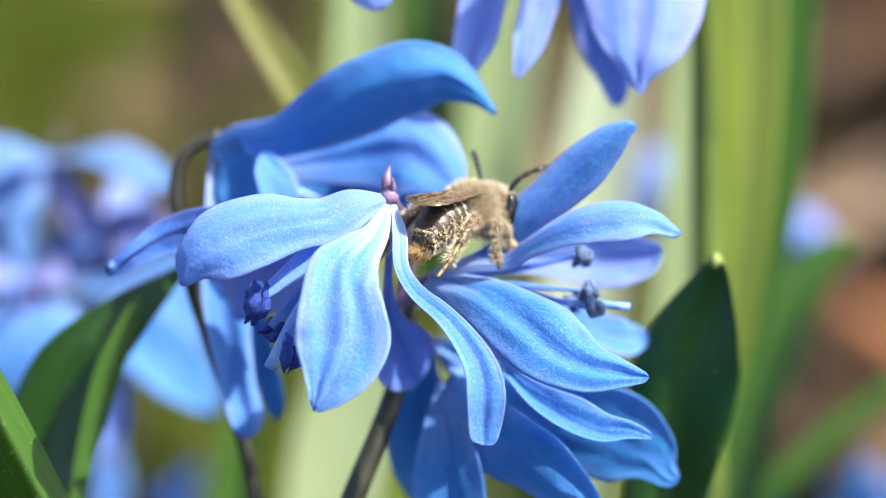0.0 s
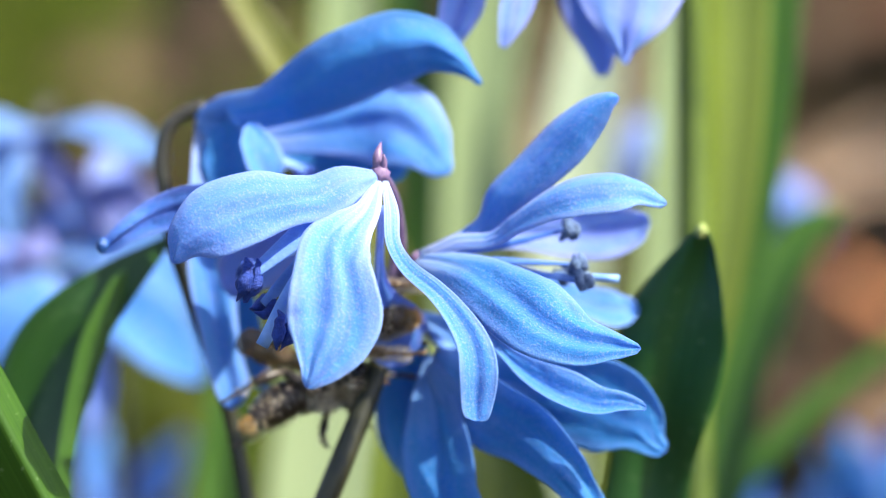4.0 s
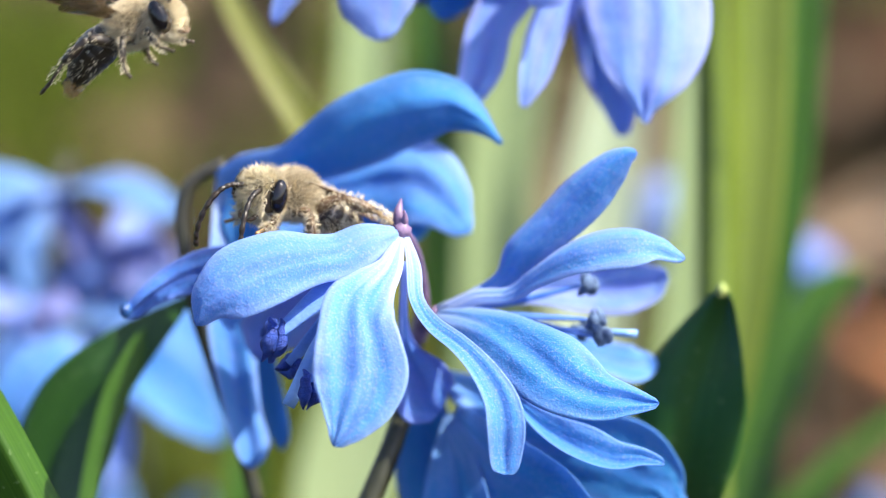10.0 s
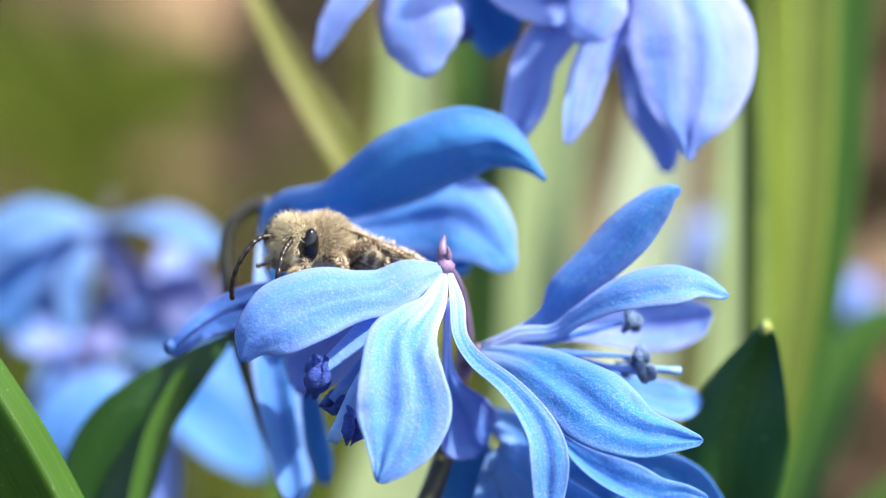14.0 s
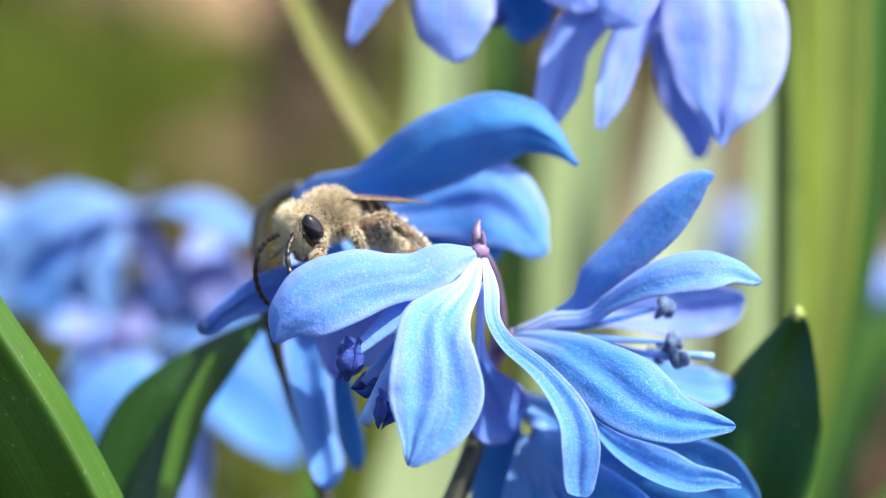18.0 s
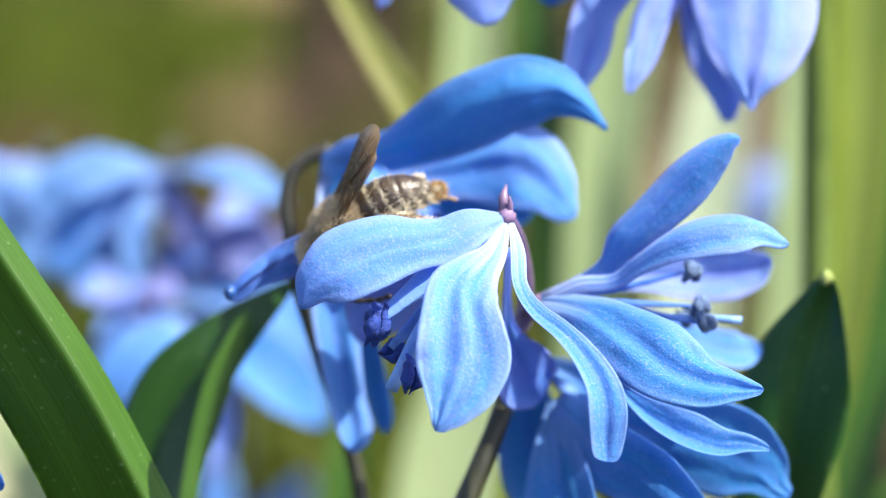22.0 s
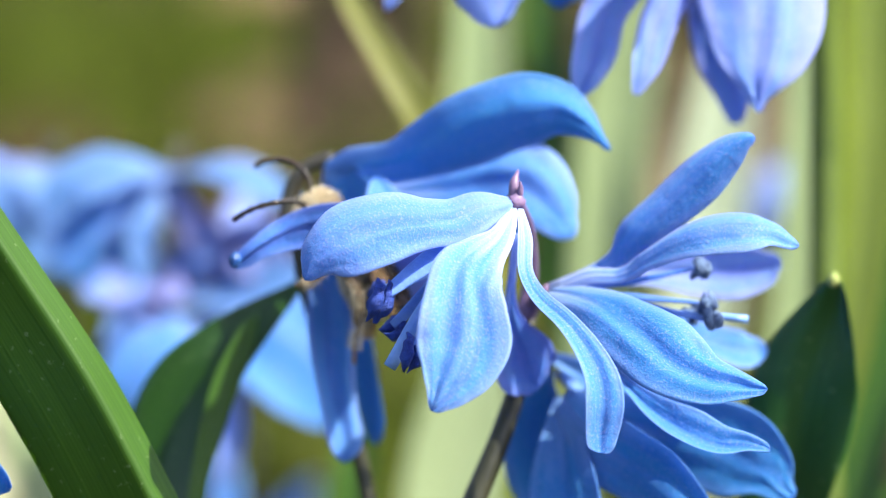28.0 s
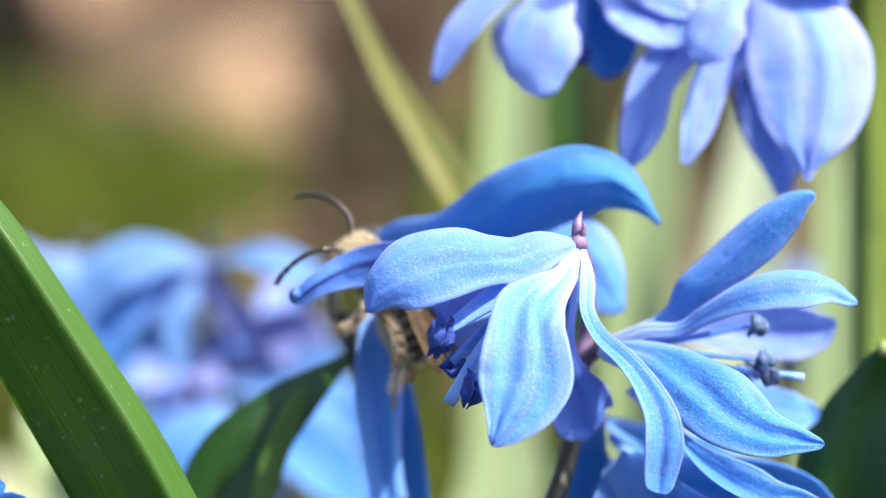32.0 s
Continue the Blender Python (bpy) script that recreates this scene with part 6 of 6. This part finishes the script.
        (28.5, -13.25, 7.2, 0.77, -0.5, -0.25, 0.8, 0.7, -0.45, 0.5, 4, 8, 10, -22), (29, -13.18, 7.2, 1.03, -0.5, -0.25, 0.8, 0.7, -0.45, 0.5, 4, 8, 10, -22), (29.5, -14.2, 7.2, 1.76, -0.5, -0.25, 0.8, 0.7, -0.45, 0.5, 4, 8, 10, -22),
        (30, -14.4, 7.2, 2.03, -0.5, -0.25, 0.8, 0.7, -0.45, 0.5, 4, 8, 10, -22), (30.5, -14.01, 7.2, 2.24, -0.5, -0.25, 0.8, 0.7, -0.45, 0.5, 4, 8, 10, -22), (31, -13.87, 7.2, 2.51, -0.5, -0.25, 0.8, 0.7, -0.45, 0.5, 4, 8, 10, -22),
        (31.5, -14.11, 7.2, 2.41, -0.5, -0.25, 0.8, 0.7, -0.45, 0.5, 4, 8, 10, -22), (32, -14.31, 7.2, 2.08, -0.5, -0.25, 0.8, 0.7, -0.45, 0.5, 4, 8, 10, -22),
    ))
    # the feelers: seconds, droop and spread in degrees, how far the two differ in droop, how far the one is flung aside
    for an, side in zip(tan_antennae, (-1, 1)):
        hinge = an.location.copy()
        walk(an, [(t, Matrix.Translation(hinge) @ pose(0, 0, 0, 0, droop + side * odd, side * spread + max(side, 0) * flung)) for t, droop, spread, odd, flung in (
            (0, -28, 26, 0, 0), (1.2, -16, 24, 0, 0), (2, 20, 20, 0, 0), (3, 60, -15, 0, 0), (6.2, 60, -15, 0, 0), (7, -20, 10, 0, 0), (8, 10, 25, 0, 0), (8.6, 40, 0, 0, 0), (9, 62, -5, 0, 0),
            (10, 66, -5, 0, 0), (10.6, 30, 0, 20, 0), (11, 20, 5, 42, 0), (11.5, 50, -5, 10, 0), (12, 66, -5, 0, 0), (12.6, 66, -5, 0, 0), (13, 30, -5, -40, 66), (13.4, 66, -5, 0, 0),
            (14.5, 66, -5, 0, 0), (16.5, 60, -5, 0, 0), (18, 55, 0, 0, 0), (19, 70, -10, 0, 0), (20, 80, -25, 0, 0), (24.5, 80, -25, 0, 0), (27.5, 20, 10, 0, 0),
            (28, 25, 15, 0, 0), (29, 62, 0, 0, 0), (30, 66, 0, 0, 0), (31, 58, 5, 12, 0), (32, 30, 10, 20, 0))])
    # the hind legs: seconds, degrees lowered from the hip
    for leg in tan_legs:
        hip = leg.location.copy()
        walk(leg, [(t, Matrix.Translation(hip) @ pose(0, 0, 0, 0, -low, 0)) for t, low in (
            (0, 14), (8.3, 14), (9, -14), (14.5, -14), (16.5, 4), (18, 12), (19.3, 24), (20, 32), (22.5, 30), (23.2, 20), (24.5, 14), (32, 14))])
    fly(dark_bee, dark_head, dark_wings, (
        (0, -50.52, 8, -4.83, 1, 0, 0.1, 0, -0.2, 1, 35, 75, 0, 0), (0.85, -37.03, 8, -4.51, 1, 0, 0.1, 0, -0.2, 1, 35, 75, 0, 0), (1, -22.51, 8, -4.03, 0.9, 0.2, 0.25, 0, -0.2, 1, 35, 75, 0, 0),
        (1.1, -13.24, 9, 0.98, 0.7, 0.65, 0.3, 0, -0.2, 1, 35, 75, 0, 0), (1.2, 0.46, 6, 4.11, -0.1, 0.95, 0.35, 0, -0.2, 1, 35, 75, 0, 0), (1.3, 8.19, 0, 3.45, -0.75, 0.15, 0.42, 0.4, -0.3, 0.85, 35, 75, 0, 0),
        (1.5, 5.34, -1, 4.19, -0.9, 0, 0.2, 0.1, -0.3, 0.95, 35, 75, 0, 0), (1.7, 2.92, -1, 4.83, -0.85, -0.15, 0.15, 0.1, -0.3, 0.95, 35, 75, 0, 0), (2, -1.7, -1, 5.7, -0.92, 0.12, 0.12, 0.05, -0.45, 0.9, 45, 60, 20, -10),
        (2.2, -2.25, 4, 3.13, -0.7, 0.3, -0.3, 0, -0.5, 0.8, 20, 40, 0, 0), (2.4, -2.03, 9, -1.66, -0.2, 0.6, -0.6, -0.2, -0.6, -0.3, 10, 20, 0, 0), (2.6, -3.53, 9, -8.27, 0.3, 0.5, -0.6, 0, 0.2, 0.9, 10, 20, 0, 0),
        (3, -4.18, 9, -10.35, 0.65, -0.1, 0.55, -0.3, 0.75, 0.5, 10, 30, 0, 0), (3.5, -7.43, 9, -10.89, 0.85, -0.05, 0.2, -0.1, 0.75, 0.6, 20, 50, 0, 0), (4.5, -5.52, 9, -10.82, 0.8, 0.1, 0.3, -0.2, 0.7, 0.6, 10, 20, 0, 0),
        (5.5, -0.87, 9.8, -9.74, 0.6, 0.2, 0.7, -0.3, 0.7, 0.5, 6, 14, 0, 0), (6, -1.22, 9.3, -9.21, 0.8, 0.2, 0.1, -0.1, 0.7, 0.6, 6, 14, 0, 0), (6.5, -0.79, 9.3, -8.61, 0.75, 0.3, 0.3, -0.1, 0.7, 0.6, 6, 14, 0, 0),
        (7, -2.75, 9.8, -8.87, 0.7, 0.3, 0.5, -0.2, 0.6, 0.6, 6, 14, 0, 0), (7.3, -1.39, 10.3, -7.04, 0.5, 0.2, 0.8, -0.4, 0.5, 0.5, 6, 14, 0, 0), (7.6, -1.9, 8, -2.8, 0.3, 0.1, 0.9, -0.7, 0.2, 0.4, 6, 14, 0, 0),
        (7.8, -1.74, 7, 1.1, 0.5, 0.1, 0.8, -0.6, -0.2, 0.5, 10, 20, 0, 0), (8, -1.28, 8, 2.46, 0.6, 0.45, 0.5, -0.5, -0.3, 0.75, 20, 40, 0, 0), (8.1, -1.17, 6, 6.43, 0.85, 0.2, 0.4, -0.3, -0.3, 0.9, 35, 75, 0, 0),
        (8.25, 6.77, 6, 20.89, 0.85, 0.2, 0.4, -0.3, -0.3, 0.9, 35, 75, 0, 0), (8.8, -2.81, 6, 28.28, 0.2, 0.9, 0.2, 0, -0.2, 1, 35, 75, 0, 0), (9.3, -19.56, 6, 28.85, -0.8, 0.5, 0.1, 0, -0.2, 1, 35, 75, 0, 0),
        (9.8, -34.68, 0, 18.89, -0.2, -0.9, 0, 0, -0.2, 1, 35, 75, 0, 0), (9.9, -21.04, -3, 12.28, 0.8, -0.35, 0.35, 0, -0.2, 1, 35, 75, 0, 0), (10, -18.82, -3, 13.51, 0.82, -0.3, 0.38, 0, -0.2, 1, 35, 75, 0, 0),
        (10.08, -17.1, -3, 14.72, 0.84, -0.2, 0.4, 0, -0.2, 1, 35, 75, 0, 0), (10.2, -6.12, 0, 25.02, 0.85, 0.3, 0.3, 0, -0.2, 1, 35, 75, 0, 0), (11, 11.27, 6, 33.03, 0.9, 0.2, 0.2, 0, -0.2, 1, 35, 75, 0, 0),
        (28, 9.33, 6, 31.98, -0.1, -0.9, 0, 0, -0.2, 1, 35, 75, 0, 0), (28.8, 3.22, 22, 26.42, -0.85, -0.1, 0, 0, -0.2, 1, 35, 75, 0, 0), (29, -9.95, 22, 12.5, -0.9, 0, -0.1, 0, -0.2, 1, 35, 75, 0, 0),
        (29.2, -37, 12, 11.71, -0.85, -0.3, 0, 0, -0.2, 1, 35, 75, 0, 0), (29.3, -38.33, 3, 10.13, -0.2, -0.95, 0, 0, -0.2, 1, 35, 75, 0, 0), (29.42, -21.9, 0, 8.64, 0.94, -0.25, 0.08, 0, -0.2, 1, 35, 75, 0, 0),
        (29.5, -19.75, 0, 8.94, 0.96, -0.15, 0.1, -0.1, -0.1, 1, 35, 75, -5, -5), (29.56, -17.58, 0, 9.28, 0.96, -0.1, 0.15, 0, -0.2, 1, 35, 75, 0, 0), (29.68, -7.29, 0, 13.72, 0.95, 0.1, 0.3, 0, -0.2, 1, 35, 75, 0, 0),
        (29.8, 12.41, 6, 29.5, 0.9, 0.2, 0.3, 0, -0.2, 1, 35, 75, 0, 0), (32, 12.9, 6, 38.85, 0.9, 0.2, 0.3, 0, -0.2, 1, 35, 75, 0, 0),
    ))


motions()
